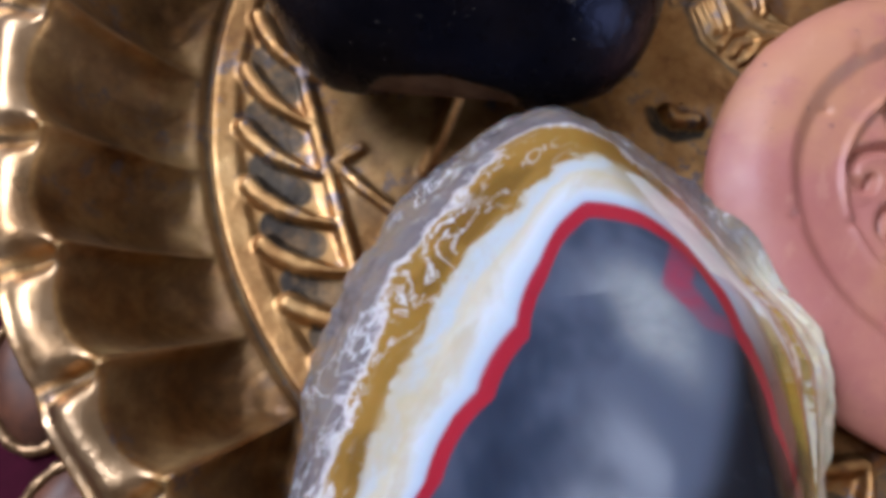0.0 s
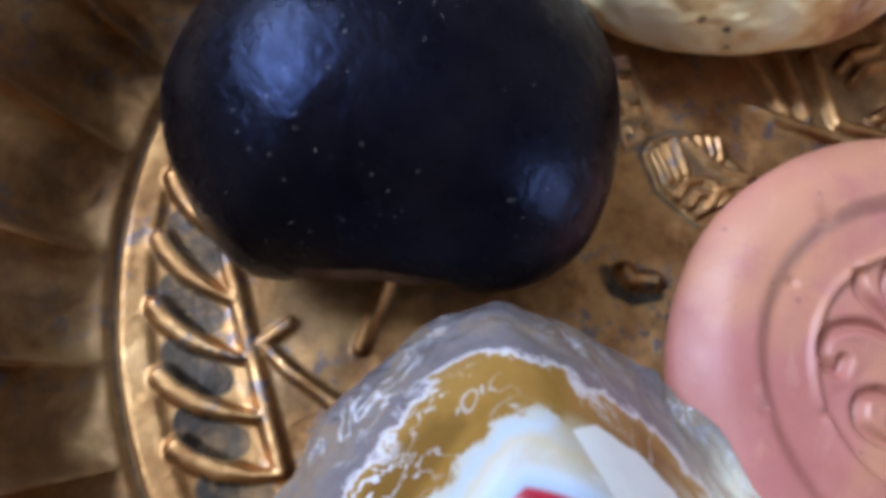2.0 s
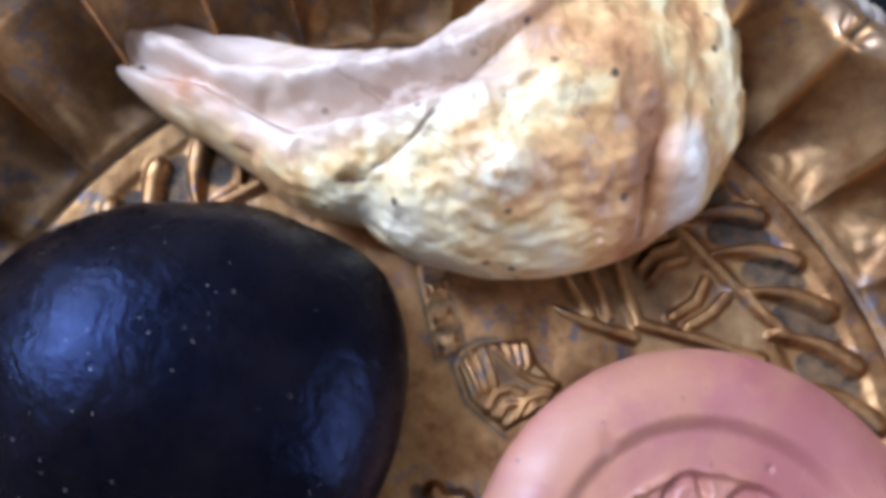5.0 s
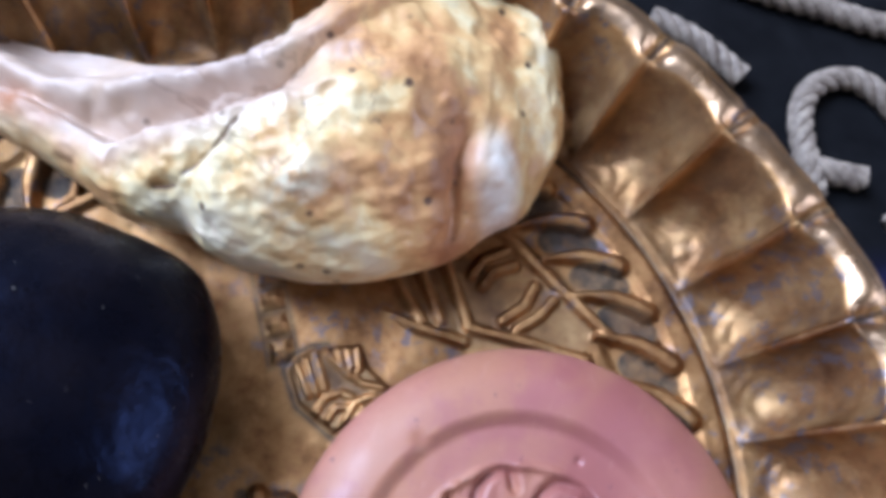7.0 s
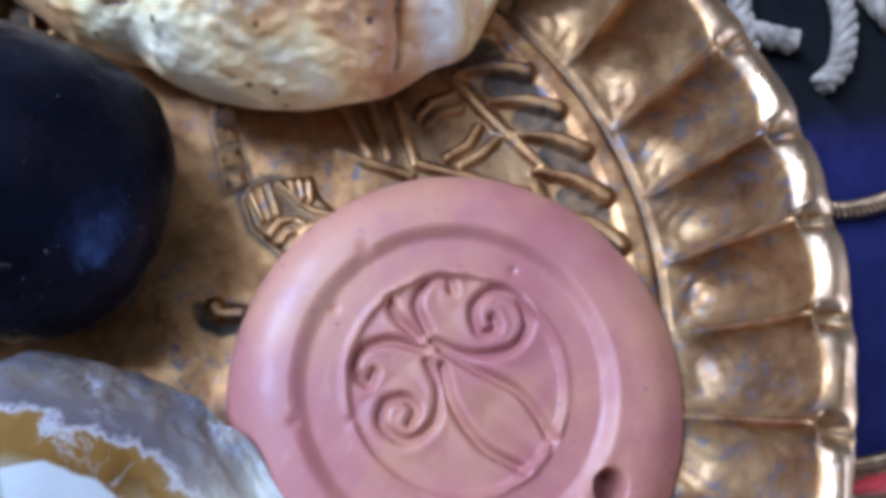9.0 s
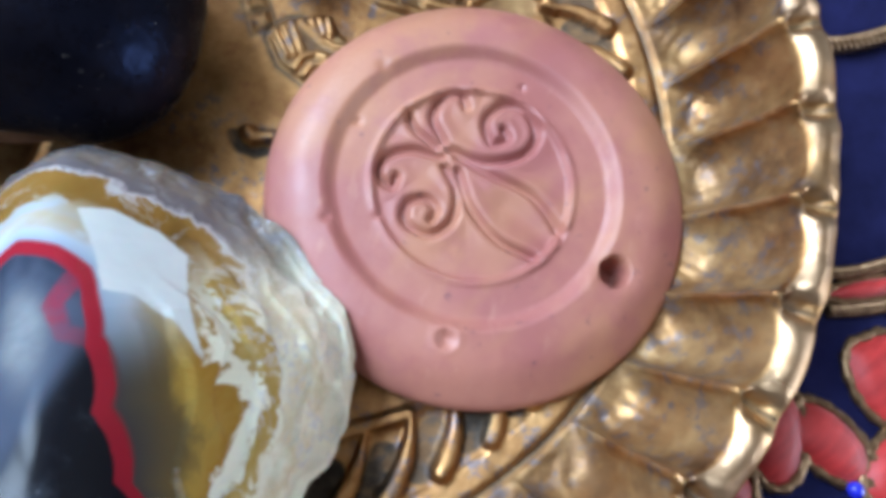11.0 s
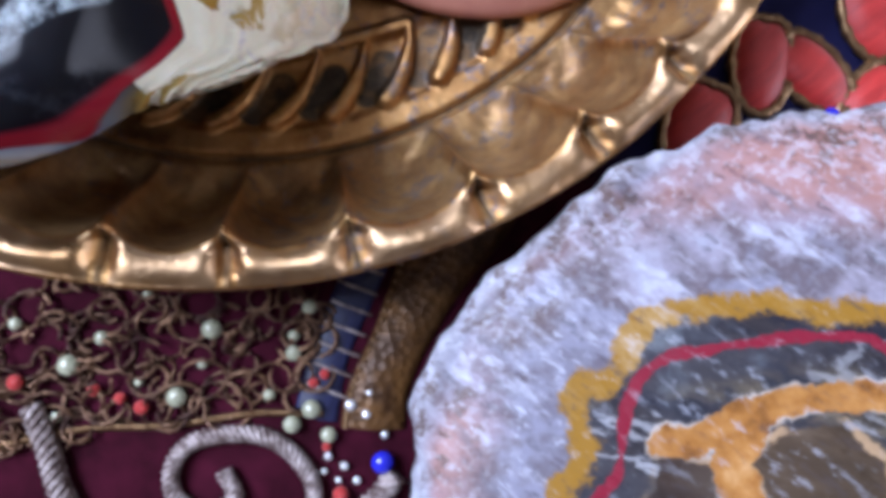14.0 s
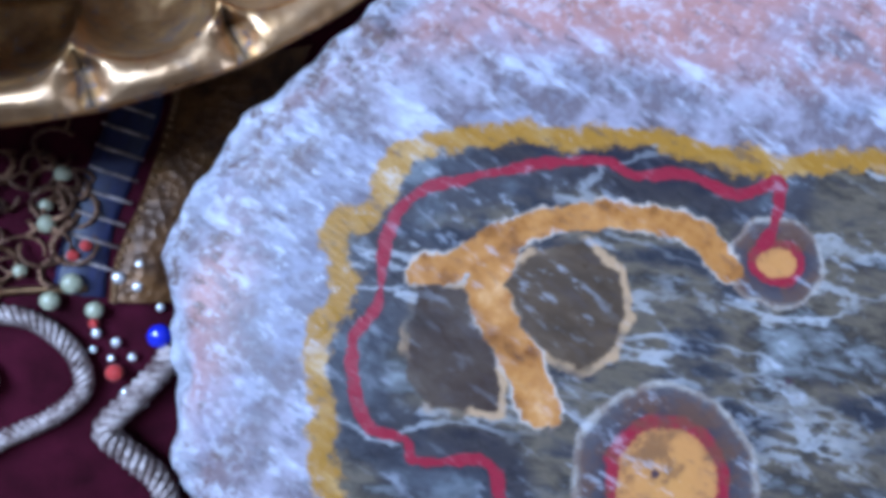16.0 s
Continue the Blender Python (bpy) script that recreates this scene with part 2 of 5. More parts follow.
velvet = Mat("dark_velvet", 0.9, Specular_IOR_Level=0.08)
weave = velvet.noise(180, 5)
maroon = velvet.ramp(weave, (0.3, (0.022, 0.002, 0.006)), (0.75, (0.062, 0.006, 0.018)))
navy = velvet.ramp(weave, (0.3, (0.006, 0.006, 0.028)), (0.75, (0.014, 0.014, 0.06)))
black = velvet.ramp(weave, (0.3, (0.003, 0.003, 0.0035)), (0.75, (0.008, 0.008, 0.009)))
velvet.color(velvet.mix(velvet.attr("navy"), velvet.mix(velvet.attr("black"), maroon, black), navy)).bump(velvet.noise(2500, 2), 0.5, 0.02)
n = 240
line = np.linspace(-1, 1, n)
gx, gy = np.meshgrid(np.sign(line) * np.abs(line) ** 2.0 * 62, np.sign(line) * np.abs(line) ** 2.0 * 50 - 2, indexing="ij")
cz = cloth_z(gx, gy)
hang = np.maximum(np.abs(gx) - 60.6, 0) * 6 + np.maximum(np.abs(gy + 2) - 48.6, 0) * 6
cloth_v = np.stack([gx, gy, cz - hang], -1).reshape(-1, 3)
cloth = from_arrays("tablecloth", cloth_v, ring_faces(n, n, closed=False)[:, ::-1], velvet,
                    attrs={"navy": smooth01(gx, 3.4, 4.2) * smooth01(gy, 2.4, 1.4), "black": smooth01(gx, 4.0, 5.0) * smooth01(gy, 1.0, 2.0)})
tagged(cloth, "dark velvet tablecloth in maroon, navy and black panels", "tablecloth")

# ---- the brass tray ----
brass = Mat("old_brass", 0.36, 1.0)
FLUTES, GROOVE, LIP = 34, 5.46, 6.88


def flute_phase(a):
    return (a - np.radians(-86)) / (2 * np.pi) * FLUTES + 0.10 * np.sin(3 * a + 1) + 0.06 * np.sin(7 * a)


def tray_top(r, a):
    """Height of the tray's upper face (cm)."""
    f = flute_phase(a)
    u = (f % 1.0) * 2 - 1                           # -1 .. 1 across one flute
    base = 0.42 * (np.clip(r, 0, GROOVE) / GROOVE) ** 3
    end = 6.52 - 0.27 * np.abs(u) ** 2.4            # where the cup meets the lip
    t = np.clip((r - GROOVE - 0.06) / (end - GROOVE - 0.06), 0, 1)
    p = 3.4 - 2.1 * np.abs(u) ** 2.0
    cup = 1.42 * t ** p
    rib = 0.11 * np.exp(-(((np.abs(u) - 1) / 0.15) ** 2)) * smooth01(r, GROOVE + 0.12, GROOVE + 0.55)
    over = np.clip((r - end) / (LIP - 0.02 - end), 0, 1)
    lip = (0.10 + 0.03 * np.sin(np.floor(f) * 2.3)) * np.sin(np.pi * np.clip(over * 0.9, 0, 1)) + 0.02 * over + 0.05 * over * np.sin(u * 1.9 + np.floor(f) * 1.7) * (1 - u * u)
    notch = -0.30 * np.exp(-(((np.abs(u) - 1) / 0.20) ** 2)) * smooth01(over, 0.12, 0.35) * (1 - 0.5 * smooth01(over, 0.6, 1.0))
    groove = -0.08 * np.exp(-(((r - GROOVE) / 0.055) ** 2))
    x, y = r * np.cos(a), r * np.sin(a)
    dent = 0.035 * np.sin(5.3 * x + 2 * np.sin(3.1 * y)) * np.sin(4.7 * y + 2 * np.sin(2.9 * x)) + 0.012 * np.sin(13 * x + 3 * np.sin(7 * y)) * np.sin(11 * y + 3 * np.sin(6 * x))
    return base + cup + rib + lip + notch + groove + 1.1 * dent * smooth01(r, GROOVE + 0.05, GROOVE + 0.4) * (1 - smooth01(r, 6.15, 6.4))


def raised(d, width, height):
    """A rounded ridge along a line at distance d."""
    return height * (1 - smooth01(d, width * 0.32, width * 1.05))


def polar(r, deg):
    return r * math.cos(radians(deg)), r * math.sin(radians(deg))


def tray_relief(x, y):
    """Raised and sunk ornament on the tray's floor, and how dark its tarnished hollows and the rim groove are coloured.
    """
    r, deg = np.hypot(x, y), np.degrees(np.arctan2(y, x))
    h, pit = np.zeros_like(x), np.zeros_like(x)
    inside = (r < 5.3) & (r > 2.4)
    xi, yi = x[inside], y[inside]
    hi, pi_ = np.zeros_like(xi), np.zeros_like(xi)
    band = smooth01(r[inside], 4.25, 4.4) * (1 - smooth01(r[inside], 5.05, 5.15))
    for k in range(9):                               # garland: chords with leaflets on their outer side
        a0 = -151 + 40 * k
        p0, p1 = polar(4.26, a0), polar(4.46, a0 - 33)
        hi = np.maximum(hi, raised(to_line(xi, yi, [p0, p1]), 0.11, 0.10))
        for j in range(5):
            a = a0 - 1 - 8.0 * j
            d = to_line(xi, yi, [polar(4.28, a + 1.5), polar(4.5, a - 0.2), polar(4.75, a - 2.6), polar(4.95, a - 5.2), polar(5.02, a - 6.6)])
            grow = 0.05 + 0.075 * smooth01(np.hypot(xi, yi), 4.35, 4.85)
            hi = np.maximum(hi, 0.11 * (1 - smooth01(d, grow * 0.28, grow * 1.35)))
            dp = to_line(xi, yi, [polar(4.58, a + 3.2), polar(4.74, a + 1.6), polar(4.88, a - 1.0)])
            hi = hi - 0.10 * (1 - smooth01(dp, 0.10, 0.20)) * (hi < 0.03)
            pi_ = np.maximum(pi_, 1 - smooth01(dp, 0.15, 0.21))
            pi_ = np.where(d < grow * 0.9, 0, pi_)
    bars = [[(-3.73, -0.64), (-3.98, -0.84), (-3.71, -1.11), (-3.26, -1.44), (-2.6, -1.9)], [(2.30, 2.45), (2.36, 2.23), (2.5, 1.58), (3.3, 1.27), (3.9, 1.0)], [(0.86, 2.07), (2.41, 1.41)],
            [(2.63, 2.26), (2.8, 2.45), (3.1, 2.52)], [(2.75, 2.1), (2.9, 2.28), (3.2, 2.33)], [(2.93, 1.62), (3.25, 1.78), (3.42, 2.03)], [(3.1, 1.49), (3.4, 1.62), (3.63, 1.81)], [(-3.0, -0.9), (-2.6, 0.2)], [(1.5, 2.6), (1.9, 1.75)], [(1.9, 2.7), (2.15, 1.7)]]
    for n_, pts in enumerate(bars):
        hi = np.maximum(hi, raised(to_line(xi, yi, pts), 0.10, 0.09))
    field = (1 - smooth01(to_line(xi, yi, [(2.2, 2.0), (3.6, 1.6)]), 0.5, 0.7)) * (hi < 0.03)
    pi_ = np.maximum(pi_, 0.55 * field)
    pi_ = np.maximum(pi_, 0.6 * (1 - smooth01(to_line(xi, yi, [(-3.6, -1.0), (-2.8, 0.4)]), 0.4, 0.8)) * (hi < 0.03))
    hi = hi - 0.05 * band * (hi < 0.02)
    h[inside], pit[inside] = hi, pi_
    mid = r <= 2.6
    xm, ym = x[mid], y[mid]
    hm, pm = np.zeros_like(xm), np.zeros_like(xm)
    # leaf-shaped medallion: an outline, hatched veins, a stem and two curls, and a chain of ribbed blocks above it
    leaf = [(0.22, 1.28), (0.30, 1.41), (0.53, 1.50), (1.12, 1.50), (1.21, 1.21), (1.45, 0.92), (1.23, 0.68), (0.72, 0.45), (0.33, 0.85)]
    within = np.zeros(len(xm), bool)
    for (px0, py0), (px1, py1) in zip(leaf, leaf[1:] + leaf[:1]):
        within ^= ((py0 > ym) != (py1 > ym)) & (xm < (px1 - px0) * (ym - py0) / (py1 - py0 + 1e-12) + px0)
    rim_d = to_line(xm, ym, leaf + leaf[:1])
    body = np.where(within, smooth01(rim_d, 0.0, 0.05), 0.0)
    hm = 0.055 * body
    veins = [[(0.70, 1.42), (0.92, 1.16), (1.10, 1.02), (1.47, 0.89)], [(0.34, 1.30), (0.46, 0.93)], [(0.45, 1.36), (0.56, 0.95)], [(0.56, 1.42), (0.66, 1.0)],
             [(0.84, 1.48), (0.90, 1.25)], [(0.96, 1.48), (0.99, 1.22)], [(1.08, 1.46), (1.08, 1.18)], [(0.52, 0.72), (0.66, 0.90), (0.84, 0.93), (0.97, 0.86)],
             [(0.66, 0.62), (0.76, 0.76), (0.92, 0.74)], [(0.86, 0.60), (1.0, 0.80), (1.20, 0.84), (1.33, 0.78)], [(1.0, 0.62), (1.10, 0.72), (1.24, 0.70)]]
    vein_d = np.min([to_line(xm, ym, p) for p in veins], axis=0)
    hm = hm + 0.05 * (1 - smooth01(vein_d, 0.022, 0.055)) * (rim_d > 0.01) * within
    pm = np.maximum(pm, 0.75 * within * smooth01(vein_d, 0.045, 0.075) * smooth01(rim_d, 0.03, 0.07))
    pm = np.maximum(pm, 0.95 * np.exp(-(((rim_d - 0.05) / 0.05) ** 2)) * ~within * (xm < 0.75))
    hm = hm - 0.05 * np.exp(-(((rim_d - 0.05) / 0.05) ** 2)) * ~within * (xm < 0.75)
    for k in range(4):
        qx, qy = 0.02 + 0.045 * k, 2.50 - 0.325 * k
        across, along = np.abs((xm - qx) + 0.14 * (ym - qy)), np.abs((ym - qy) - 0.14 * (xm - qx))
        d = np.maximum(across, along)
        hm = np.maximum(hm, raised(d, 0.155, 0.09) - 0.03 * (np.abs(along - 0.06) < 0.02))
        pm = np.maximum(pm, 0.8 * np.exp(-(((d - 0.19) / 0.04) ** 2)))
    # the little spike in the middle, in a sunk dark ring
    spike = to_line(xm, ym, [(-0.16, -0.12), (-0.10, -0.22), (0.14, -0.24)])
    hm = np.maximum(hm, 0.15 * (1 - smooth01(spike, 0.03, 0.15)))
    ring_d = to_line(xm, ym, [(-0.36, -0.10), (-0.30, -0.30), (-0.10, -0.42), (0.18, -0.38)])
    pm = np.maximum(pm, 0.95 * (1 - smooth01(ring_d, 0.05, 0.12)) * (hm < 0.04))
    hm = hm - 0.06 * (1 - smooth01(ring_d, 0.04, 0.12)) * (hm < 0.04)
    h[mid], pit[mid] = np.maximum(h[mid], hm), np.maximum(pit[mid], pm)
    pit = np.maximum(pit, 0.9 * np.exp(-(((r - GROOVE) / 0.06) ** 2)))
    h = h + 0.012 * np.sin(5 * x + 2 * np.sin(3 * y)) * (r < 4.3)
    return h, pit


segs = 34 * 36
ang = np.linspace(0, 2 * np.pi, segs, endpoint=False)
rad = np.r_[np.linspace(0.01, 5.2, 170), np.linspace(5.22, GROOVE, 12)]
rim = np.r_[np.linspace(GROOVE, 6.15, 30), np.linspace(6.17, LIP, 38)]


def tray_grid(radii, angles):
    r, a = np.meshgrid(radii, angles, indexing="ij")
    r = r * (1 + 0.006 * np.sin(2 * a + 0.5) * smooth01(r, 5.6, 6.7))
    x, y = r * np.cos(a), r * np.sin(a)
    h, pit = tray_relief(x, y)
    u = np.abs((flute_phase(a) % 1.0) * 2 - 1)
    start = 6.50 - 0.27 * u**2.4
    # painted shade in flute cups and lip folds; lip and rib crests painted lighter
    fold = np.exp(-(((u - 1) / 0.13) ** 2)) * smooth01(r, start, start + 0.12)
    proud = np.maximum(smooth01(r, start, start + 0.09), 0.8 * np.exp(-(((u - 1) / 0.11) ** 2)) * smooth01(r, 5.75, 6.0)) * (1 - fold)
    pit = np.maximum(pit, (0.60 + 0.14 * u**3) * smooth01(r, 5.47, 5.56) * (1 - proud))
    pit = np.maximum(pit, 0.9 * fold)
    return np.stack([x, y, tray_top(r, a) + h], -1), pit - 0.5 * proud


tray = tagged(empty("brass_tray"), "round embossed antique brass tray with a fluted scalloped rim", "tray")
v, pit = tray_grid(rad, ang)
from_arrays("embossed_base", v.reshape(-1, 3), ring_faces(len(rad), segs).tolist() + [list(range(segs))[::-1]], brass, tray, attrs={"patina_shade": pit})
phase = np.floor(flute_phase(ang)).astype(int)
cuts = [i for i in range(segs) if phase[i] != phase[i - 1]]
for i, c in enumerate(cuts):
    d = cuts[(i + 1) % len(cuts)]
    cols = np.arange(c, d + 1 if d > c else d + segs + 1)
    v, pit = tray_grid(rim, ang[cols % segs] + 2 * np.pi * (cols // segs))
    from_arrays("flute", v.reshape(-1, 3), ring_faces(len(rim), len(cols), closed=False), brass, tray, attrs={"patina_shade": pit})
v, pit = tray_grid(rim[-1:], ang)
lip = v[0]
out = lip / np.linalg.norm(lip[:, :2], axis=1)[:, None] * (1, 1, 0)
rings = [lip + out * dx + (0, 0, dz) for dx, dz in ((0.0, 0.0), (0.025, -0.012), (0.04, -0.05), (0.035, -0.11), (0.0, -0.2), (-0.08, -0.26))]
under_r = np.r_[np.linspace(6.45, 5.3, 12), 3.0, 0.02]
under = [np.stack([r * np.cos(ang), r * np.sin(ang), max(0.42 * min(r / GROOVE, 1) ** 3 + 1.42 * max((r - GROOVE - 0.06) / 0.96, 0) ** 3.2 - 0.42, -0.27) + 0 * ang], -1) for r in under_r]
from_arrays("rolled_edge", np.concatenate([*rings, *under]), ring_faces(len(rings) + len(under), segs), brass, tray, attrs={"patina_shade": np.zeros((len(rings) + len(under)) * segs)})
# golden brass, browned in patches, with grey tarnish in the hollows of the ornament and in spots; the shade of flutes
# and folds and the lip's highlights are coloured in
tone = brass.ramp(brass.noise(95, 7, 0.70), (0.33, (0.15, 0.068, 0.028)), (0.45, (0.36, 0.18, 0.07)), (0.56, (0.50, 0.28, 0.115)), (0.68, (0.60, 0.37, 0.17)))
stain = brass.math("MULTIPLY", brass.step(brass.noise(420, 5, 0.72), 0.52, 0.60), brass.step(brass.noise(55, 3), 0.44, 0.58))

tone = brass.mix(brass.math("MULTIPLY", stain, 0.8), tone, (0.15, 0.14, 0.165))
tarnish_shade = brass.math("MULTIPLY", brass.step(brass.attr("patina_shade"), 0.0, 1.0), brass.step(brass.noise(85, 7, 0.72), 0.36, 0.56, 0.5, 1.0))
# lighter colour and smoother finish stand in for highlights on lip and ribs
polish_glint = brass.step(brass.attr("patina_shade"), -0.05, -0.4)
tone = brass.mix(brass.math("MULTIPLY", polish_glint, brass.step(brass.noise(170, 5), 0.30, 0.6, 0.3, 1.0)), tone, (0.52, 0.34, 0.20))
flute_brown = brass.ramp(brass.noise(150, 6, 0.68), (0.36, (0.055, 0.025, 0.010)), (0.48, (0.13, 0.068, 0.026)), (0.62, (0.32, 0.20, 0.08)))
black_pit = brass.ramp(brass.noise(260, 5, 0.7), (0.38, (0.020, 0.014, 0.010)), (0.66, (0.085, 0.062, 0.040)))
brass.color(brass.mix(tarnish_shade, tone, brass.mix(brass.step(brass.attr("patina_shade"), 0.74, 0.92), brass.mix(brass.math("MULTIPLY", stain, 0.4), flute_brown, (0.13, 0.12, 0.135)), black_pit)))
brass.put(brass.b.inputs["Metallic"], brass.step(tarnish_shade, 0.1, 0.8, 1.0, 0.5))
brass.rough(brass.math("ADD", brass.step(brass.noise(240, 6, 0.7), 0.3, 0.7, 0.36, 0.60), brass.math("SUBTRACT", brass.math("MULTIPLY", tarnish_shade, 0.08), brass.math("MULTIPLY", polish_glint, 0.10))))
brass.bump(brass.noise(110, 5), 0.6, 0.07).bump(brass.noise(600, 5, 0.7), 0.5, 0.025)

# ---- the black stone, with a brown chipped patch low on its side ----
jet = Mat("black_stone", 0.30, Specular_IOR_Level=0.17, Specular_Tint=(0.26, 0.40, 1.0, 1.0))
STONE = (-2.65, 1.3)
v, f, s, th = pebble(STONE, [(0, 2.27), (23, 2.26), (46, 1.94), (82, 1.71), (115, 1.79), (146, 2.0), (180, 2.15), (208, 2.08), (231, 2.12), (245, 1.9), (265, 1.8), (284, 1.88), (309, 2.26), (320, 2.33), (347, 2.26)],
                     lambda x, y: 2.58 - 0.06 * (x + 2.65) - 0.02 * (y - 1.3), 1.0, 0.06, 120, 220, side=2.12, under=0.8)
v = v + (0.012 * wobble(v[:, 0], v[:, 1], v[:, 2], 0.7))[:, None] * (v - (STONE[0], STONE[1], 1.0))
spot = np.hypot((v[:, 0] + 2.78) / 0.80, (v[:, 2] - 0.98 + 0.06 * (v[:, 0] + 2.8)) / 0.44)
front = (v[:, 1] < 0.6) * 1.0
chip = front * (1 - smooth01(spot + 0.06 * wobble(v[:, 0], v[:, 1], v[:, 2], 5), 0.90, 1.0))
v[:, 1] += 0.07 * chip
stone = in_parts(empty("black_pebble"), v, f, jet, {"chip": chip}, (chip > 0.5) * 1, [("polished_body", ""), ("chip", "rough brown chipped patch")])
tagged(stone, "smooth black polished pebble with a brown chip, lying in the tray", "pebble")
specks = jet.step(jet.cells(1100), 0.075, 0.04)
specks = jet.math("MULTIPLY", specks, jet.step(jet.noise(120, 2), 0.50, 0.54))
body_tone = jet.mix(jet.step(jet.noise(150, 5), 0.35, 0.7), (0.0025, 0.002, 0.003), (0.006, 0.0045, 0.0055))
jet.color(jet.mix(specks, jet.mix(jet.attr("chip"), body_tone, jet.ramp(jet.noise(400, 5), (0.3, (0.11, 0.062, 0.038)), (0.7, (0.20, 0.118, 0.072)))), (0.45, 0.42, 0.38)))
jet.rough(jet.math("MAXIMUM", jet.step(jet.noise(500, 4), 0.3, 0.7, 0.24, 0.36), jet.math("MULTIPLY", jet.attr("chip"), 0.8)))
jet.bump(jet.noise(420, 4, 0.6, distort=0.5, vec=jet.stretch(1.0, 0.6, 1.0, 20)), 0.8, 0.028).bump(jet.noise(1300, 3, 0.6), 0.5, 0.008)

# ---- the clay pendant: a rounded rim, two rings, a scroll flower and a hole ----
clay = Mat("pink_clay", 0.45, Coat_Weight=0.12, Coat_Roughness=0.4)
PX, PY = 2.64, -1.46
SCROLLS = [
    [(2.33, -0.93), (2.74, -1.14), (3.22, -1.12), (3.47, -0.88), (3.42, -0.53), (3.13, -0.4), (2.86, -0.58), (2.88, -0.89), (3.09, -0.87), (3.07, -0.74)],
    [(2.28, -0.82), (2.19, -0.48), (2.36, -0.22), (2.6, -0.2), (2.64, -0.38)],
    [(2.17, -0.88), (1.94, -0.59), (1.9, -0.38)],
    [(2.22, -1.02), (1.85, -0.88), (1.52, -0.94), (1.4, -1.15), (1.54, -1.32), (1.62, -1.21)],
    [(2.24, -1.15), (2.33, -1.48), (2.21, -1.84), (1.91, -1.99), (1.65, -1.8), (1.71, -1.56), (1.93, -1.53), (2.04, -1.67), (1.96, -1.81)],
    [(2.42, -1.04), (2.84, -1.35), (3.26, -1.65), (3.52, -2.13), (3.52, -2.29)],
    [(2.39, -1.23), (2.46, -1.69), (2.72, -2.15), (3.13, -2.45)],
]


def smooth_line(pts, steps=6):
    """A smooth curve through points (Catmull-Rom)."""
    p = np.array(pts, float)
    p = np.concatenate([[2 * p[0] - p[1]], p, [2 * p[-1] - p[-2]]])
    outp = []
    for i in range(1, len(p) - 2):
        for t in np.linspace(0, 1, steps, endpoint=False):
            a, b, c, d = p[i - 1 : i + 3]
            outp.append(0.5 * (2 * b + (c - a) * t + (2 * a - 5 * b + 4 * c - d) * t * t + (3 * b - 3 * c + d - a) * t**3))
    return np.array([*outp, p[-2]])


def pendant_top(x, y):
    r = np.hypot(x - PX, y - PY)
    q = np.hypot(x - 2.55, y + 1.42)
    z = 0.93 - 0.15 * (1 - smooth01(q, 1.66, 1.88)) - 0.06 * (1 - smooth01(q, 1.18, 1.27)) + 0.03 * np.exp(-(((q - 1.26) / 0.05) ** 2))
    z = z - 0.22 * smooth01(r, 2.05, 2.8) ** 1.5
    d = np.min([to_line(x, y, smooth_line(p)) for p in SCROLLS], axis=0)
    z = z + np.where(q < 1.3, 0.05 * np.exp(-((d / 0.17) ** 2)) - 0.14 * np.exp(-((d / 0.062) ** 2)), 0)
    z = z - 0.05 * np.exp(-((to_line(x, y, [(2.9, -1.75), (3.4, -2.2)]) / 0.16) ** 2)) * (q < 1.25)
    hole = np.hypot((x - 4.07), (y + 2.77))
    z = z - 0.62 * (1 - smooth01(hole, 0.15, 0.21)) - 0.03 * np.exp(-(((hole - 0.2) / 0.1) ** 2))
    z = z - 0.06 * np.exp(-((np.hypot(x - 1.9, y + 3.28) / 0.10) ** 2)) + 0.02 * np.exp(-(((np.hypot(x - 1.9, y + 3.28) - 0.15) / 0.05) ** 2))
    for nx, ny, nr in ((0.72, -1.66, 0.06), (1.32, -1.70, 0.05), (1.66, 0.22, 0.08), (3.4, -0.2, 0.04), (1.25, -0.45, 0.05)):
        z = z - 0.05 * np.exp(-((np.hypot(x - nx, y - ny) / nr) ** 2))
    return z + 0.012 * np.sin(2.1 * x + 1.3 * y) * np.sin(1.7 * y - 0.6)


v, f, s, th = pebble((PX, PY), [(0, 2.72), (60, 2.68), (120, 2.62), (180, 2.66), (240, 2.70), (300, 2.74)], pendant_top, 0.42, 0.1, 190, 400, side=3.6, under=0.9)
q = np.hypot(v[:, 0] - 2.55, v[:, 1] + 1.42)
pendant = in_parts(empty("clay_pendant"), v, f, clay, None, np.where(v[:, 2] < 0.42, 0, np.where(q < 1.26, 2, np.where(q < 1.76, 1, 0))), [("rounded_rim", ""), ("sunk_ring", ""), ("stamped_flower", "stamped scroll flower")])
tagged(pendant, "round pink clay pendant stamped with a scroll flower", "pendant")
tint = clay.mix(clay.step(clay.noise(45, 5), 0.4, 0.66), (0.42, 0.165, 0.115), (0.32, 0.105, 0.088))
tint = clay.mix(clay.step(clay.noise(28, 3, vec=clay.stretch(1, 2.2, 1, 40)), 0.48, 0.64, 0, 0.6), tint, (0.44, 0.20, 0.10))
tint = clay.mix(clay.math("MULTIPLY", clay.step(clay.noise(520, 3), 0.66, 0.72), 0.6), tint, (0.12, 0.05, 0.06))
tint = clay.mix(clay.step(clay.noise(110, 6, 0.7), 0.48, 0.66, 0.0, 0.55), tint, (0.33, 0.105, 0.10))
tint = clay.mix(clay.step(clay.noise(190, 5, 0.7, vec=clay.stretch(1, 3, 1, 70)), 0.58, 0.70, 0.0, 0.22), tint, (0.54, 0.28, 0.20))
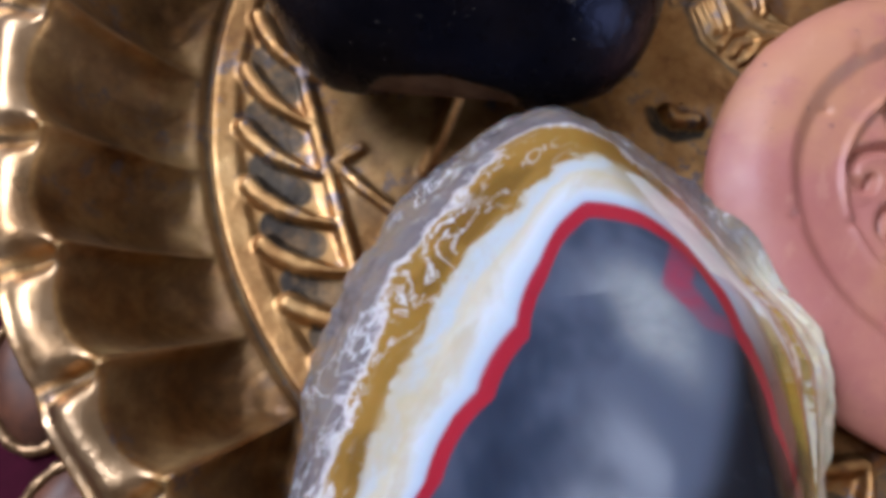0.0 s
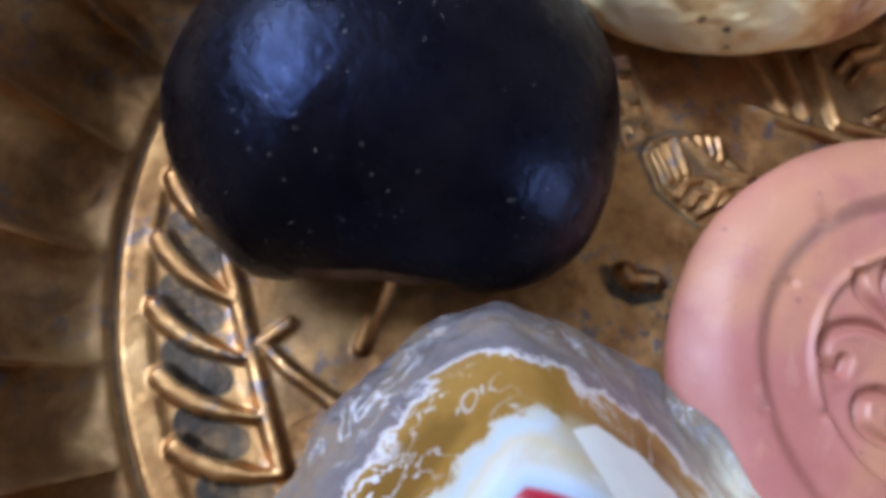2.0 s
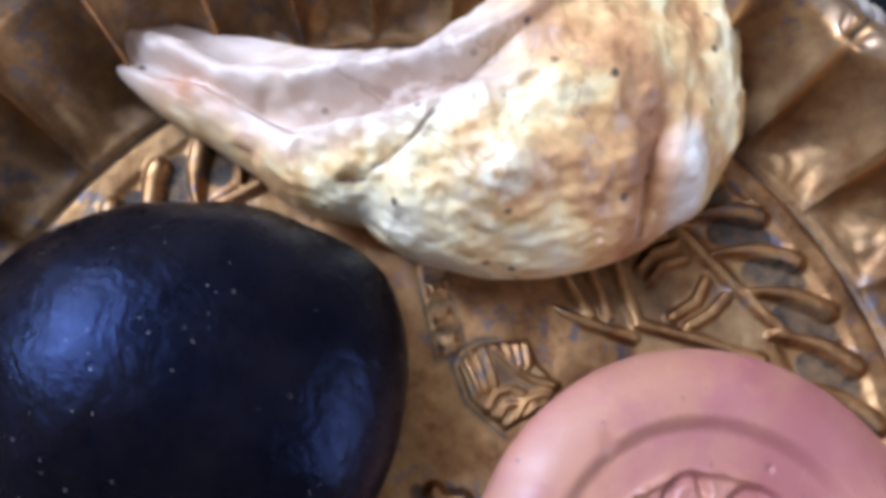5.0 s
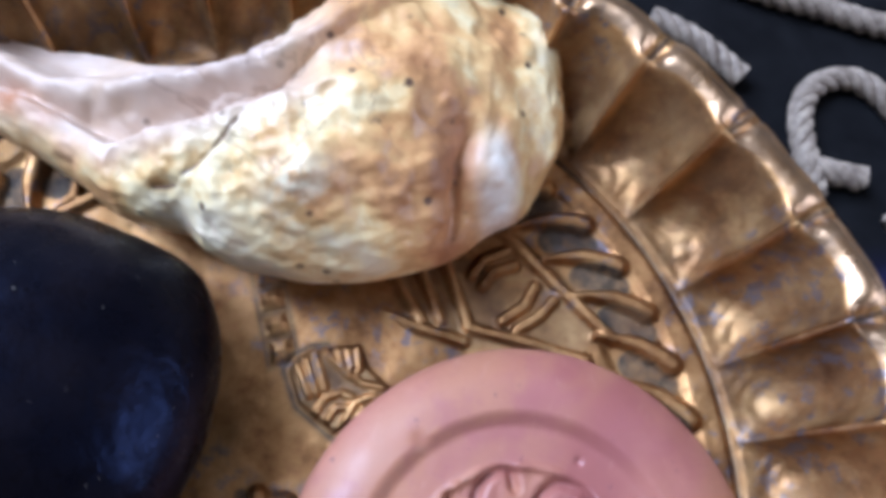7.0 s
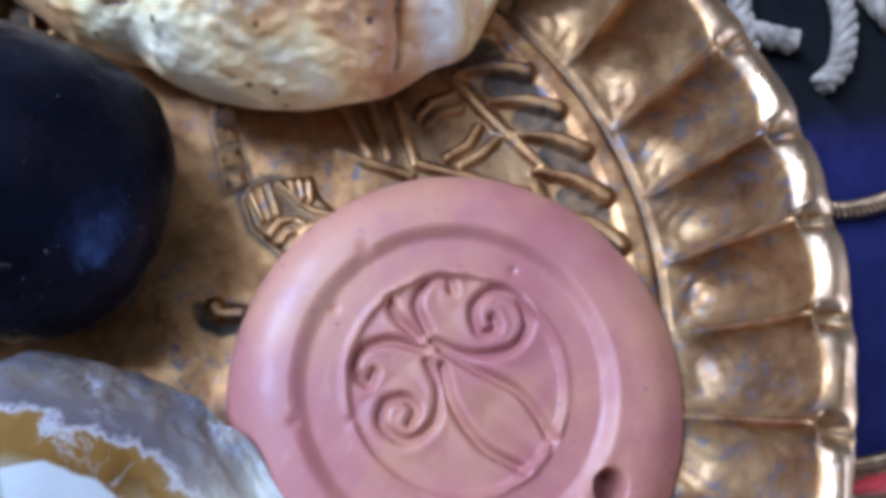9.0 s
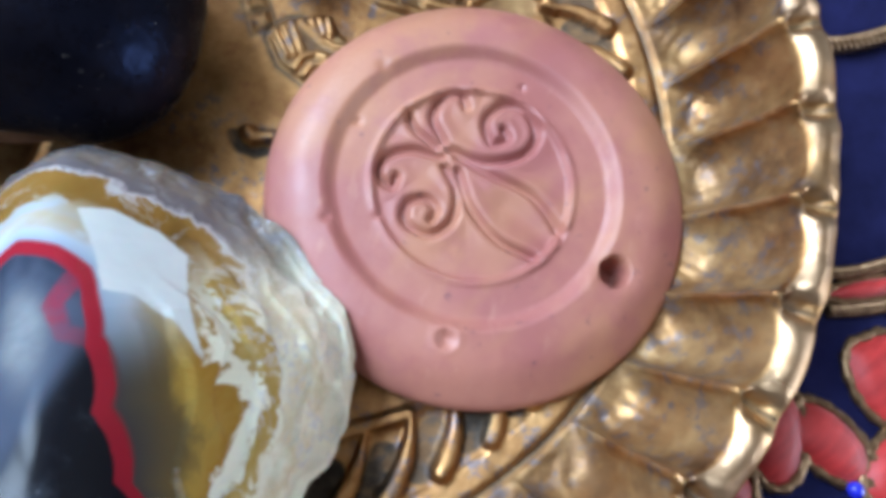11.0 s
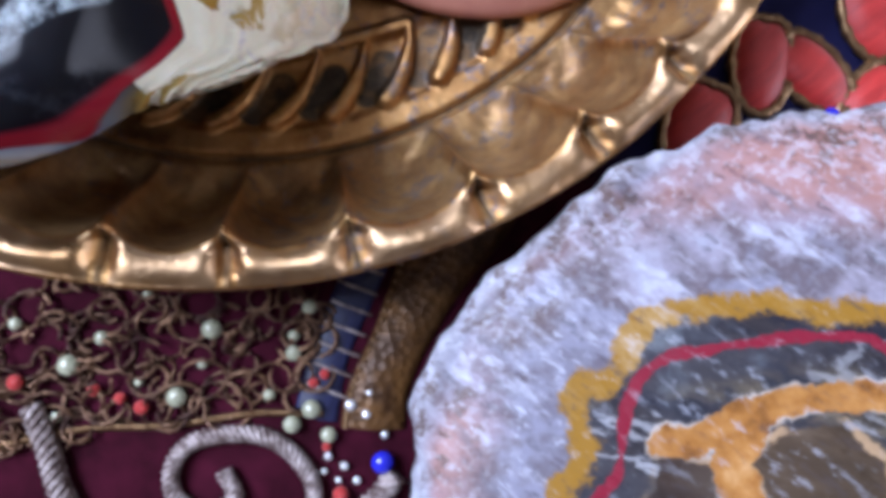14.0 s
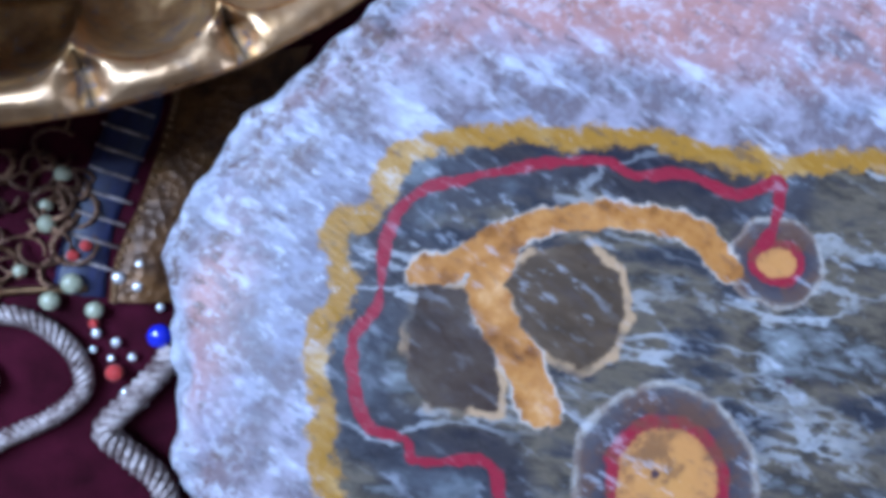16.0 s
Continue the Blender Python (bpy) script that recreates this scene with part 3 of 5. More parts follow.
clay.color(tint).rough(clay.step(clay.noise(160, 5), 0.3, 0.7, 0.40, 0.66))
clay.bump(clay.noise(420, 6, 0.7), 0.45, 0.03).bump(clay.noise(60, 3, vec=clay.stretch(1, 4, 1, 60)), 0.3, 0.03)

# ---- the agate nodule: polished heart, red line, white, ochre and grey shells ----
agate = Mat("banded_agate", 0.10, Specular_IOR_Level=0.15, Subsurface_Weight=0.15, Subsurface_Scale=0.0012)
AG, HEART = (-1.65, -3.1), (-1.7, -3.9)
AG_RIM = [(89, 2.46), (100, 2.42), (121, 2.22), (150, 2.13), (176, 2.28), (-162, 2.53), (-144, 2.86), (-124, 2.95), (-109, 2.61), (-76, 2.24), (-54, 2.37), (-44, 2.40), (-26, 2.50), (-1, 2.52), (24, 2.35), (41, 2.32), (69, 2.34), (80, 2.34)]
AG_RED = [(-173, 1.09), (154, 0.84), (124, 0.92), (107, 1.25), (99, 1.49), (92, 1.64), (80, 1.56), (68, 1.40), (60, 1.21), (46, 0.97), (15, 0.78), (-19, 0.92), (-40, 1.33), (-52, 1.39), (-65, 1.43), (-83, 1.56), (-97, 1.61), (-128, 1.78), (-149, 1.57)]


def to_side(x, y, pts):
    """Signed distance to a line of points running down the stone, positive on its east side."""
    ys = np.array([p[1] for p in pts])[::-1]
    return x - np.interp(y, ys, np.array([p[0] for p in pts])[::-1])


def agate_top(x, y):
    """A dome that climbs southwards to a high polished shoulder and falls off steeply on its east side."""
    rise = 1.42 + 0.57 * (y + 2.2)
    crest = 4.32 - 0.5 * (rise + np.sqrt(rise * rise + 0.05))
    dx = x - np.interp(y, [-5.5, -4.6, -2.9, -2.2, -1.0], [-1.5, -1.22, -1.2, -1.5, -1.75])
    east = 1.25 + 0.5 * np.clip(-3.2 - y, 0, 1.6)
    return crest - np.where(dx > 0, east * (np.sqrt(dx * dx + 0.06) - 0.245), 0.62 * (np.sqrt(dx * dx + 0.16) - 0.4))


def agate_girdle(x, y):
    return 0.85 + 2.2 * smooth01(-y, 4.1, 5.3)


v, f, s, th = pebble(AG, AG_RIM, agate_top, 0.85, 0.12, 190, 400, side=3.0, under=0.5, girdle=agate_girdle)
hx, hy = v[:, 0] - HEART[0], v[:, 1] - HEART[1]
hr, ha = np.hypot(hx, hy), np.arctan2(hy, hx)
red_r = closed_curve(AG_RED, ha, 11)
fine = wobble(v[:, 0], v[:, 1], v[:, 2], 2.2)
# distance from the heart to the rim along the same direction
edge_r = np.array([2.0 + 0.0 * a for a in ha])
for _ in range(12):
    ex, ey = HEART[0] + edge_r * np.cos(ha) - AG[0], HEART[1] + edge_r * np.sin(ha) - AG[1]
    edge_r += 0.6 * (closed_curve(AG_RIM, np.arctan2(ey, ex)) - np.hypot(ex, ey))
shellpos = np.where(hr > red_r, (hr - red_r) / np.maximum(edge_r - red_r, 0.3), (hr / red_r - 1))
shellpos = shellpos + np.clip(agate_girdle(v[:, 0], v[:, 1]) + 0.15 - v[:, 2], 0, 1.3) * 0.3
bright_side = smooth01(np.cos(ha + radians(18)), 0.15, 0.8)
ax_, ay_ = v[:, 0], v[:, 1]
# edge of the window's reflection, fixed in the colour: dark east of this line
flank_shade = smooth01(to_side(ax_, ay_, [(-1.0, -2.95), (-1.18, -3.38), (-1.45, -3.95), (-1.70, -4.35), (-2.1, -4.85), (-3.2, -5.6)]), -0.10, 0.20)
cloud = np.exp(-(((ax_ + 1.50 + 0.25 * (ay_ + 3.1)) / 0.22) ** 2 + ((ay_ + 3.08) / 0.42) ** 2)) * (1 + 0.5 * fine)
seed_ = 1 - smooth01(to_line(ax_, ay_, [(-1.95, -5.02), (-1.5, -4.76), (-1.1, -4.56)]) + 0.05 * fine, 0.08, 0.16)
seed_ = seed_ * (0.45 + 0.55 * smooth01(ax_, -1.9, -1.1))
turn_ = np.degrees(ha)
star = smooth01(turn_, -66, -56) * (1 - smooth01(turn_ + 5 * fine, -27, -22)) * (1 - smooth01(shellpos + 0.08 * fine, 0.25 + 0.5 * smooth01(turn_, -62, -34), 0.33 + 0.5 * smooth01(turn_, -62, -34)))
PLATE = [(-1.40, -1.84), (-1.17, -1.80), (-0.84, -2.01), (-0.60, -2.26), (-0.52, -2.72), (-0.40, -3.38), (-0.60, -3.0), (-0.84, -2.79), (-1.04, -2.74), (-1.20, -2.28)]
plate = np.zeros(len(v), bool)
for (px0, py0), (px1, py1) in zip(PLATE, PLATE[1:] + PLATE[:1]):
    plate ^= ((py0 > ay_) != (py1 > ay_)) & (ax_ < (px1 - px0) * (ay_ - py0) / (py1 - py0 + 1e-12) + px0)
plate = np.where(plate, 1, -1) * to_line(ax_, ay_, PLATE + PLATE[:1])
rough_skin = smooth01(shellpos, 0.55, 0.95)
outw = np.stack([np.cos(th), np.sin(th), 0.6 + 0 * th], -1)
crag = 0.10 * np.abs(wobble(v[:, 0], v[:, 1], v[:, 2], 1.7, 3)) + 0.05 * np.abs(wobble(v[:, 0], v[:, 1], v[:, 2], 4.5, 7))
v = v - outw * (crag * rough_skin)[:, None]
steps = 0.035 * np.sign(np.sin(shellpos * 26 + 2.5 * fine)) * smooth01(shellpos, 0.1, 0.3) * bright_side
v = v + outw * steps[:, None] * 0.6
hook = 1 - smooth01(to_line(ax_, ay_, [(-1.22, -2.62), (-1.33, -2.86), (-1.20, -3.10), (-1.06, -3.16)]) + 0.04 * fine, 0.03, 0.13)
skins = np.digitize(shellpos, [-0.03, 0.05, 0.6])
nodule = in_parts(empty("agate_nodule"), v, f, agate, {"hook": hook, "shell": shellpos, "side": bright_side, "skin": rough_skin, "flank_shade": flank_shade, "cloud": cloud, "seed": seed_, "star": star, "plate": plate}, skins,
                  [("polished_heart", "glossy blue grey heart, its unreflecting flank painted black"), ("red_band", "thin dark red band"), ("banded_shell", "milky white and ochre bands"), ("rind", "craggy translucent grey rind")])
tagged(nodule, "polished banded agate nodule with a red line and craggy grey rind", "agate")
wob = agate.math("MULTIPLY", agate.math("SUBTRACT", agate.noise(120, 6, 0.66, distort=0.5), 0.5), 0.62)
ragged = agate.math("MULTIPLY", agate.math("SUBTRACT", agate.noise(330, 5, 0.65), 0.5), 0.25)
pos = agate.math("ADD", agate.attr("shell"), agate.math("MULTIPLY", wob, agate.step(agate.attr("shell"), 0.1, 0.4)))
pos = agate.math("ADD", pos, agate.math("MULTIPLY", ragged, agate.step(agate.attr("shell"), 0.35, 0.6)))
half = agate.math("ADD", agate.math("MULTIPLY", pos, 0.5), 0.5)
left = agate.ramp(half, (0.522, (0.27, 0.015, 0.03)),
                  (0.532, (0.28, 0.34, 0.42)), (0.575, (0.42, 0.46, 0.52)), (0.61, (0.42, 0.37, 0.28)), (0.635, (0.33, 0.38, 0.44)), (0.67, (0.36, 0.34, 0.29)), (0.685, (0.20, 0.105, 0.022)), (0.79, (0.25, 0.135, 0.032)), (0.803, (0.52, 0.49, 0.49)), (0.813, (0.40, 0.36, 0.37)), (0.83, (0.13, 0.11, 0.12)), (0.9, (0.16, 0.135, 0.13)), (1.0, (0.10, 0.085, 0.088)))
right = agate.ramp(half, (0.515, (0.26, 0.015, 0.025)), (0.525, (0.05, 0.047, 0.045)), (0.60, (0.12, 0.085, 0.035)),
                   (0.63, (0.36, 0.23, 0.05)), (0.675, (0.30, 0.16, 0.025)), (0.69, (0.78, 0.76, 0.62)), (0.725, (0.74, 0.72, 0.58)), (0.74, (0.36, 0.24, 0.06)), (0.77, (0.44, 0.31, 0.11)), (0.79, (0.80, 0.78, 0.64)), (0.86, (0.62, 0.52, 0.34)), (0.90, (0.78, 0.72, 0.56)), (1.0, (0.66, 0.60, 0.46)))
isle = agate.math("MULTIPLY", agate.step(agate.noise(95, 5, 0.6, distort=0.8), 0.50, 0.60), agate.math("MULTIPLY", agate.step(agate.attr("shell"), 0.10, 0.16), agate.step(agate.attr("shell"), 0.42, 0.34)))
left = agate.mix(agate.math("MULTIPLY", isle, 0.7), left, (0.36, 0.30, 0.20))
deep = agate.math("MULTIPLY", agate.step(agate.noise(80, 4, 0.6), 0.50, 0.62), agate.math("MULTIPLY", agate.step(agate.attr("shell"), 0.36, 0.42), agate.step(agate.attr("shell"), 0.62, 0.55)))
left = agate.mix(agate.math("MULTIPLY", deep, 0.7), left, (0.10, 0.05, 0.012))
tone = agate.mix(agate.attr("side"), left, right)
# the polished heart: blue grey, one flank painted black where it mirrors no window, with a milky cloud and a pale seed
# in it
grey = agate.ramp(agate.noise(70, 4, vec=agate.stretch(1, 0.3, 1, 24)), (0.38, (0.010, 0.014, 0.026)), (0.50, (0.022, 0.030, 0.052)), (0.62, (0.055, 0.066, 0.098)))
core = agate.mix(agate.step(agate.attr("flank_shade"), 0.0, 1.0), grey, agate.mix(agate.step(agate.noise(200, 6, 0.7), 0.55, 0.7, 0.0, 0.4), (0.008, 0.008, 0.011), (0.05, 0.055, 0.07)))
core = agate.mix(agate.math("MULTIPLY", agate.step(agate.attr("cloud"), 0.1, 1.0, 0.0, 0.8), agate.step(agate.noise(120, 5, 0.6), 0.3, 0.6, 0.45, 1.0)), core, agate.mix(agate.noise(140, 4), (0.25, 0.28, 0.32), (0.26, 0.25, 0.21)))
core = agate.mix(agate.math("MULTIPLY", agate.step(agate.attr("seed"), 0.2, 0.9), agate.step(agate.noise(420, 6, 0.75), 0.34, 0.62)), core, (0.36, 0.42, 0.46))
flecks = agate.math("MULTIPLY", agate.step(agate.cells(700), 0.16, 0.08), agate.math("MULTIPLY", agate.step(agate.noise(110, 2), 0.55, 0.62), agate.attr("flank_shade")))
core = agate.mix(flecks, core, (0.38, 0.42, 0.45))
core = agate.mix(agate.math("MULTIPLY", agate.step(agate.attr("hook"), 0.2, 0.9), agate.step(agate.noise(160, 4), 0.35, 0.6, 0.35, 0.9)), core, (0.24, 0.02, 0.045))
tone = agate.mix(agate.step(agate.attr("shell"), -0.02, -0.05), tone, core)
line = agate.math("ADD", agate.attr("shell"), agate.math("MULTIPLY", wob, 0.25))
tone = agate.mix(agate.math("MULTIPLY", agate.step(line, -0.035, -0.02), agate.step(line, 0.04, 0.03)), tone, agate.mix(agate.noise(90, 3), (0.20, 0.010, 0.02), (0.33, 0.018, 0.03)))
tone = agate.mix(agate.math("MULTIPLY", agate.step(agate.math("ADD", agate.attr("star"), agate.math("MULTIPLY", ragged, 2.2)), 0.45, 0.55), agate.step(agate.attr("shell"), 0.04, 0.07)), tone, agate.mix(agate.noise(260, 4), (0.66, 0.62, 0.44), (0.86, 0.86, 0.74)))
crust = agate.math("MULTIPLY", agate.attr("skin"), agate.step(agate.attr("side"), 0.7, 0.3))
tone = agate.mix(agate.math("MULTIPLY", crust, 0.75), tone, agate.ramp(agate.noise(130, 7, 0.72), (0.34, (0.055, 0.042, 0.045)), (0.46, (0.13, 0.115, 0.125)), (0.53, (0.20, 0.14, 0.085)), (0.60, (0.17, 0.155, 0.175)), (0.70, (0.42, 0.40, 0.43))))
tone = agate.mix(agate.math("MULTIPLY", agate.step(agate.math("ADD", agate.attr("plate"), agate.math("MULTIPLY", ragged, 0.25)), -0.01, 0.02), agate.step(agate.attr("shell"), 0.05, 0.08)), tone, agate.mix(agate.noise(200, 4), (0.46, 0.48, 0.48), (0.66, 0.67, 0.64)))
flaw = agate.math("MULTIPLY", agate.cracks(190, 0.022, 1.6), agate.math("MULTIPLY", agate.step(agate.attr("shell"), 0.3, 0.55), agate.step(agate.noise(70, 2), 0.45, 0.6)))
tone = agate.mix(agate.math("MULTIPLY", flaw, 0.8), tone, (0.55, 0.54, 0.57))
agate.put(agate.b.inputs["Specular IOR Level"], agate.step(agate.attr("skin"), 0.2, 0.9, 0.12, 0.5))
agate.color(tone).rough(agate.math("ADD", agate.math("MULTIPLY", agate.attr("skin"), 0.12), agate.step(agate.attr("shell"), -0.15, 0.15, 0.20, 0.15)))
agate.bump(agate.math("MULTIPLY", agate.noise(200, 6, 0.72), agate.attr("skin")), 0.9, 0.12)

# ---- the shell fragment: a knobbly front, a crest, a channel and a raised back edge ----
shellm = Mat("weathered_shell", 0.5)
SH = (0.3, 3.9)
LOW = [(-3.6, 4.75), (-2.41, 4.23), (-1.88, 3.80), (-1.43, 3.47), (-0.75, 3.47), (-0.10, 3.51), (0.52, 3.57), (1.35, 3.69), (2.35, 4.12), (3.3, 4.6)]
CREST_Z = [1.35, 1.55, 1.65, 1.80, 2.00, 2.20, 2.45, 2.50, 2.40, 1.85]
HIGH = [(-3.9, 5.45), (-2.82, 4.92), (-2.21, 4.50), (-1.39, 4.26), (-0.46, 4.22), (0.10, 4.10), (0.9, 4.35), (1.9, 5.0)]


def shell_top(x, y):
    low_x = [p[0] for p in LOW]
    crest_y, crest_z = np.interp(x, low_x, [p[1] for p in LOW]), np.interp(x, low_x, CREST_Z)
    d, dh = crest_y - y, to_line(x, y, HIGH)
    frontside = d > 0
    open_end = 1 - smooth01(x, -0.1, 1.1)
    channel = crest_z - (0.12 + 0.5 * open_end) * smooth01(-d, 0.04, 0.42)
    ridge = crest_z - 0.62 + (0.52 + 0.1 * smooth01(x, -1.5, 0.5)) * np.exp(-((dh / 0.27) ** 2))
    z = np.where(frontside, crest_z - 0.24 * d * d, np.maximum(channel, ridge))
    ribs = 0.06 * np.sin(8.2 * (x + 0.25 * (y - 3)) + 1.5 * np.sin(2.2 * x)) * frontside * smooth01(d, 0.2, 0.7) * (1 - smooth01(x, 1.2, 1.8))
    steps = 0.05 * np.sin(9.0 * (x + 0.35 * y)) * smooth01(x, 1.0, 1.5) * (1 - smooth01(x, 2.1, 2.4)) * smooth01(d, -0.4, 0.2)
    knob = sum(h * np.exp(-(((x - kx) / kw) ** 2 + ((y - ky) / kl) ** 2)) for kx, ky, kw, kl, h in ((0.55, 2.68, 0.34, 0.27, 0.24), (-0.34, 2.72, 0.28, 0.3, 0.16), (-1.0, 2.85, 0.2, 0.25, 0.12), (2.75, 2.85, 0.26, 0.42, 0.28), (1.75, 2.35, 0.3, 0.25, 0.10)))
    hollow = 0.30 * np.exp(-((to_line(x, y, [(2.38, 3.3), (2.28, 2.9), (2.14, 2.2)]) / 0.15) ** 2)) + 0.05 * np.exp(-((to_line(x, y, CRACK) / 0.03) ** 2))
    return z + ribs + steps + knob - hollow


CRACK = [(-0.95, 3.02), (-0.72, 3.0), (-0.5, 3.10), (-0.2, 3.26), (0.0, 3.45)]
v, f, s, th = pebble(SH, [(157, 4.6), (168, 3.75), (180, 2.75), (190, 2.3), (211, 1.86), (227, 1.55), (244, 1.62), (266, 1.72), (286, 1.92), (306, 2.24), (321, 2.6), (330, 2.75), (338, 3.15), (353, 3.5), (10, 3.75), (22, 3.95), (30, 3.7), (42, 2.4), (58, 1.55), (75, 1.12), (100, 0.95), (124, 1.08), (140, 1.6), (148, 2.4), (153, 3.6)],
                     shell_top, 0.75, 0.28, 150, 320, side=3.6, under=0.7)
lump = 0.12 * wobble(v[:, 0], v[:, 1], v[:, 2], 1.5) + 0.045 * wobble(v[:, 0], v[:, 1], v[:, 2], 4.0, 5) + 0.025 * wobble(v[:, 0], v[:, 1], v[:, 2], 9.0, 9)
v = v + np.stack([0.5 * lump * np.cos(th), 0.5 * lump * np.sin(th), lump], -1) * (v[:, 2:] > 0.3)
pit_d = to_line(v[:, 0], v[:, 1], [(2.38, 3.3), (2.28, 2.9), (2.14, 2.2)])
inner = smooth01(-to_line(v[:, 0], v[:, 1], LOW) * np.where(v[:, 1] > np.interp(v[:, 0], [p[0] for p in LOW], [p[1] for p in LOW]), -1, 1), -0.35, 0.15)
inner = inner * (1 - smooth01(v[:, 0], 0.2, 1.4))
shell = in_parts(empty("seashell"), v, f, shellm, {"inner": inner, "end": np.exp(-(((v[:, 0] - 2.8) / 0.34) ** 2 + ((v[:, 1] - 2.9) / 0.55) ** 2)), "knob": np.exp(-(((v[:, 0] - 0.55) / 0.36) ** 2 + ((v[:, 1] - 2.66) / 0.27) ** 2)),
                                                   "stain": np.maximum(np.exp(-((to_line(v[:, 0], v[:, 1], [(-2.78, 4.5), (-2.25, 4.08)]) / 0.22) ** 2)), 0.75 * np.exp(-((pit_d / 0.20) ** 2))), "crack": np.exp(-((to_line(v[:, 0], v[:, 1], CRACK) / 0.022) ** 2))},
                 (inner > 0.5) * 1, [("outer_shell", ""), ("inner_channel", "smooth pinkish white inner channel")])
tagged(shell, "weathered cream and yellow sea shell fragment resting in the tray", "shell")
tone = shellm.ramp(shellm.noise(65, 7, 0.64), (0.35, (0.34, 0.145, 0.055)), (0.45, (0.60, 0.31, 0.12)), (0.53, (0.72, 0.46, 0.19)), (0.59, (0.80, 0.64, 0.35)), (0.68, (0.80, 0.69, 0.48)), (0.78, (0.6, 0.38, 0.24)))
tone = shellm.mix(shellm.attr("inner"), tone, shellm.ramp(shellm.noise(60, 4), (0.35, (0.40, 0.24, 0.15)), (0.5, (0.62, 0.48, 0.38)), (0.7, (0.54, 0.37, 0.24))))
tone = shellm.mix(shellm.step(shellm.attr("end"), 0.15, 0.9), tone, shellm.ramp(shellm.noise(220, 5), (0.35, (0.62, 0.47, 0.33)), (0.55, (0.82, 0.75, 0.64))))
tone = shellm.mix(shellm.math("MULTIPLY", shellm.attr("knob"), shellm.step(shellm.noise(140, 4), 0.35, 0.5)), tone, (0.84, 0.78, 0.56))
tone = shellm.mix(shellm.math("MULTIPLY", shellm.attr("stain"), shellm.step(shellm.noise(110, 5), 0.35, 0.6, 0.5, 1.0)), tone, (0.42, 0.17, 0.075))
tone = shellm.mix(shellm.math("MULTIPLY", shellm.attr("crack"), shellm.step(shellm.noise(200, 3), 0.38, 0.5)), tone, (0.10, 0.04, 0.03))
holes = shellm.math("MULTIPLY", shellm.step(shellm.cells(300), 0.20, 0.08), shellm.step(shellm.noise(90, 3), 0.46, 0.56))
tone = shellm.mix(shellm.math("MULTIPLY", shellm.math("MULTIPLY", shellm.cracks(55, 0.012, 0.5), shellm.step(shellm.noise(40, 2), 0.52, 0.6)), 0.3), tone, (0.20, 0.09, 0.05))
shellm.color(shellm.mix(holes, tone, (0.10, 0.05, 0.03))).rough(shellm.step(shellm.noise(160, 4), 0.3, 0.7, 0.32, 0.62))
lines = shellm.math("SINE", shellm.math("MULTIPLY", shellm.noise(32, 3, 0.45), 95.0))
shellm.bump(shellm.noise(170, 5, 0.6), 0.4, 0.06).bump(lines, 0.30, 0.03).bump(holes, -0.6, 0.05)

# ---- the cut agate half beside the tray ----
slabm = Mat("cut_agate", 0.30, Specular_IOR_Level=0.14)
SL = (5.4, -10.6)
YELLOW = [(1.55, -13.0), (1.61, -10.62), (1.65, -10.04), (1.79, -9.25), (2.08, -8.9), (2.18, -8.29), (2.5, -8.24), (2.81, -7.87), (3.11, -7.73), (3.71, -7.71), (4.5, -7.86), (5.03, -7.96), (5.76, -8.32), (6.54, -8.58), (7.48, -8.71), (9.2, -9.4)]
RED = [(3.0, -10.93), (2.94, -10.56), (2.36, -10.44), (2.31, -10.23), (2.01, -10.01), (2.08, -9.31), (2.37, -9.06), (2.6, -8.48), (2.95, -8.14), (3.61, -8.08), (4.16, -8.07), (4.74, -8.16), (4.97, -8.34), (5.45, -8.43), (5.87, -8.71), (6.29, -8.65), (6.1, -9.06), (5.95, -9.2)]
STEM = [(3.55, -10.24), (3.51, -9.82), (3.37, -9.37), (3.35, -9.05), (3.6, -8.73)]
BAR = [(2.82, -8.84), (3.14, -8.85), (3.61, -8.68), (4.07, -8.6), (4.6, -8.65), (5.21, -8.85), (5.43, -9.03), (5.56, -9.33)]


def slab_top(x, y):
    return 2.38 + 0.23 * (x - 2.8) - 0.28 * (y + 7.6)


v, f, s, th = pebble(SL, [(90, 4.55), (75, 4.55), (50, 4.9), (20, 5.3), (-20, 5.4), (-60, 5.4), (-100, 5.2), (-140, 5.2), (180, 5.05), (164, 5.1), (155, 5.2), (150, 5.25), (143, 5.25), (134, 5.0), (126, 4.92), (116, 4.86), (104, 4.7)],
                     slab_top, 1.5, -0.25, 230, 560, side=9.0, under=0.72)
x, y = v[:, 0], v[:, 1]
dy = to_line(x, y, smooth_line(YELLOW, 4))
inside = np.zeros(len(x), bool)
poly = [*YELLOW, (13.0, -10.0), (13.0, -18.0), (1.5, -18.0)]
for (ax, ay), (bx, by) in zip(poly, poly[1:] + poly[:1]):
    hitp = (ay > y) != (by > y)
    inside ^= hitp & (x < (bx - ax) * (y - ay) / (by - ay + 1e-12) + ax)
eye = np.minimum(np.hypot(x - 4.45, (y + 11.05)), 1.2 * np.hypot(x - 6.03, 1.15 * (y + 9.38)) + 0.27 + 0.08 * wobble(x, y, v[:, 2], 3.0, 6))


def in_ring(pts):
    """Distance to a closed outline on the cut face, positive inside."""
    within = np.zeros(len(x), bool)
    for (px0, py0), (px1, py1) in zip(pts, pts[1:] + pts[:1]):
        over = (py0 > y) != (py1 > y)
        within ^= over & (x < (px1 - px0) * (y - py0) / (py1 - py0 + 1e-12) + px0)
    return np.where(within, 1, -1) * to_line(x, y, pts + pts[:1])


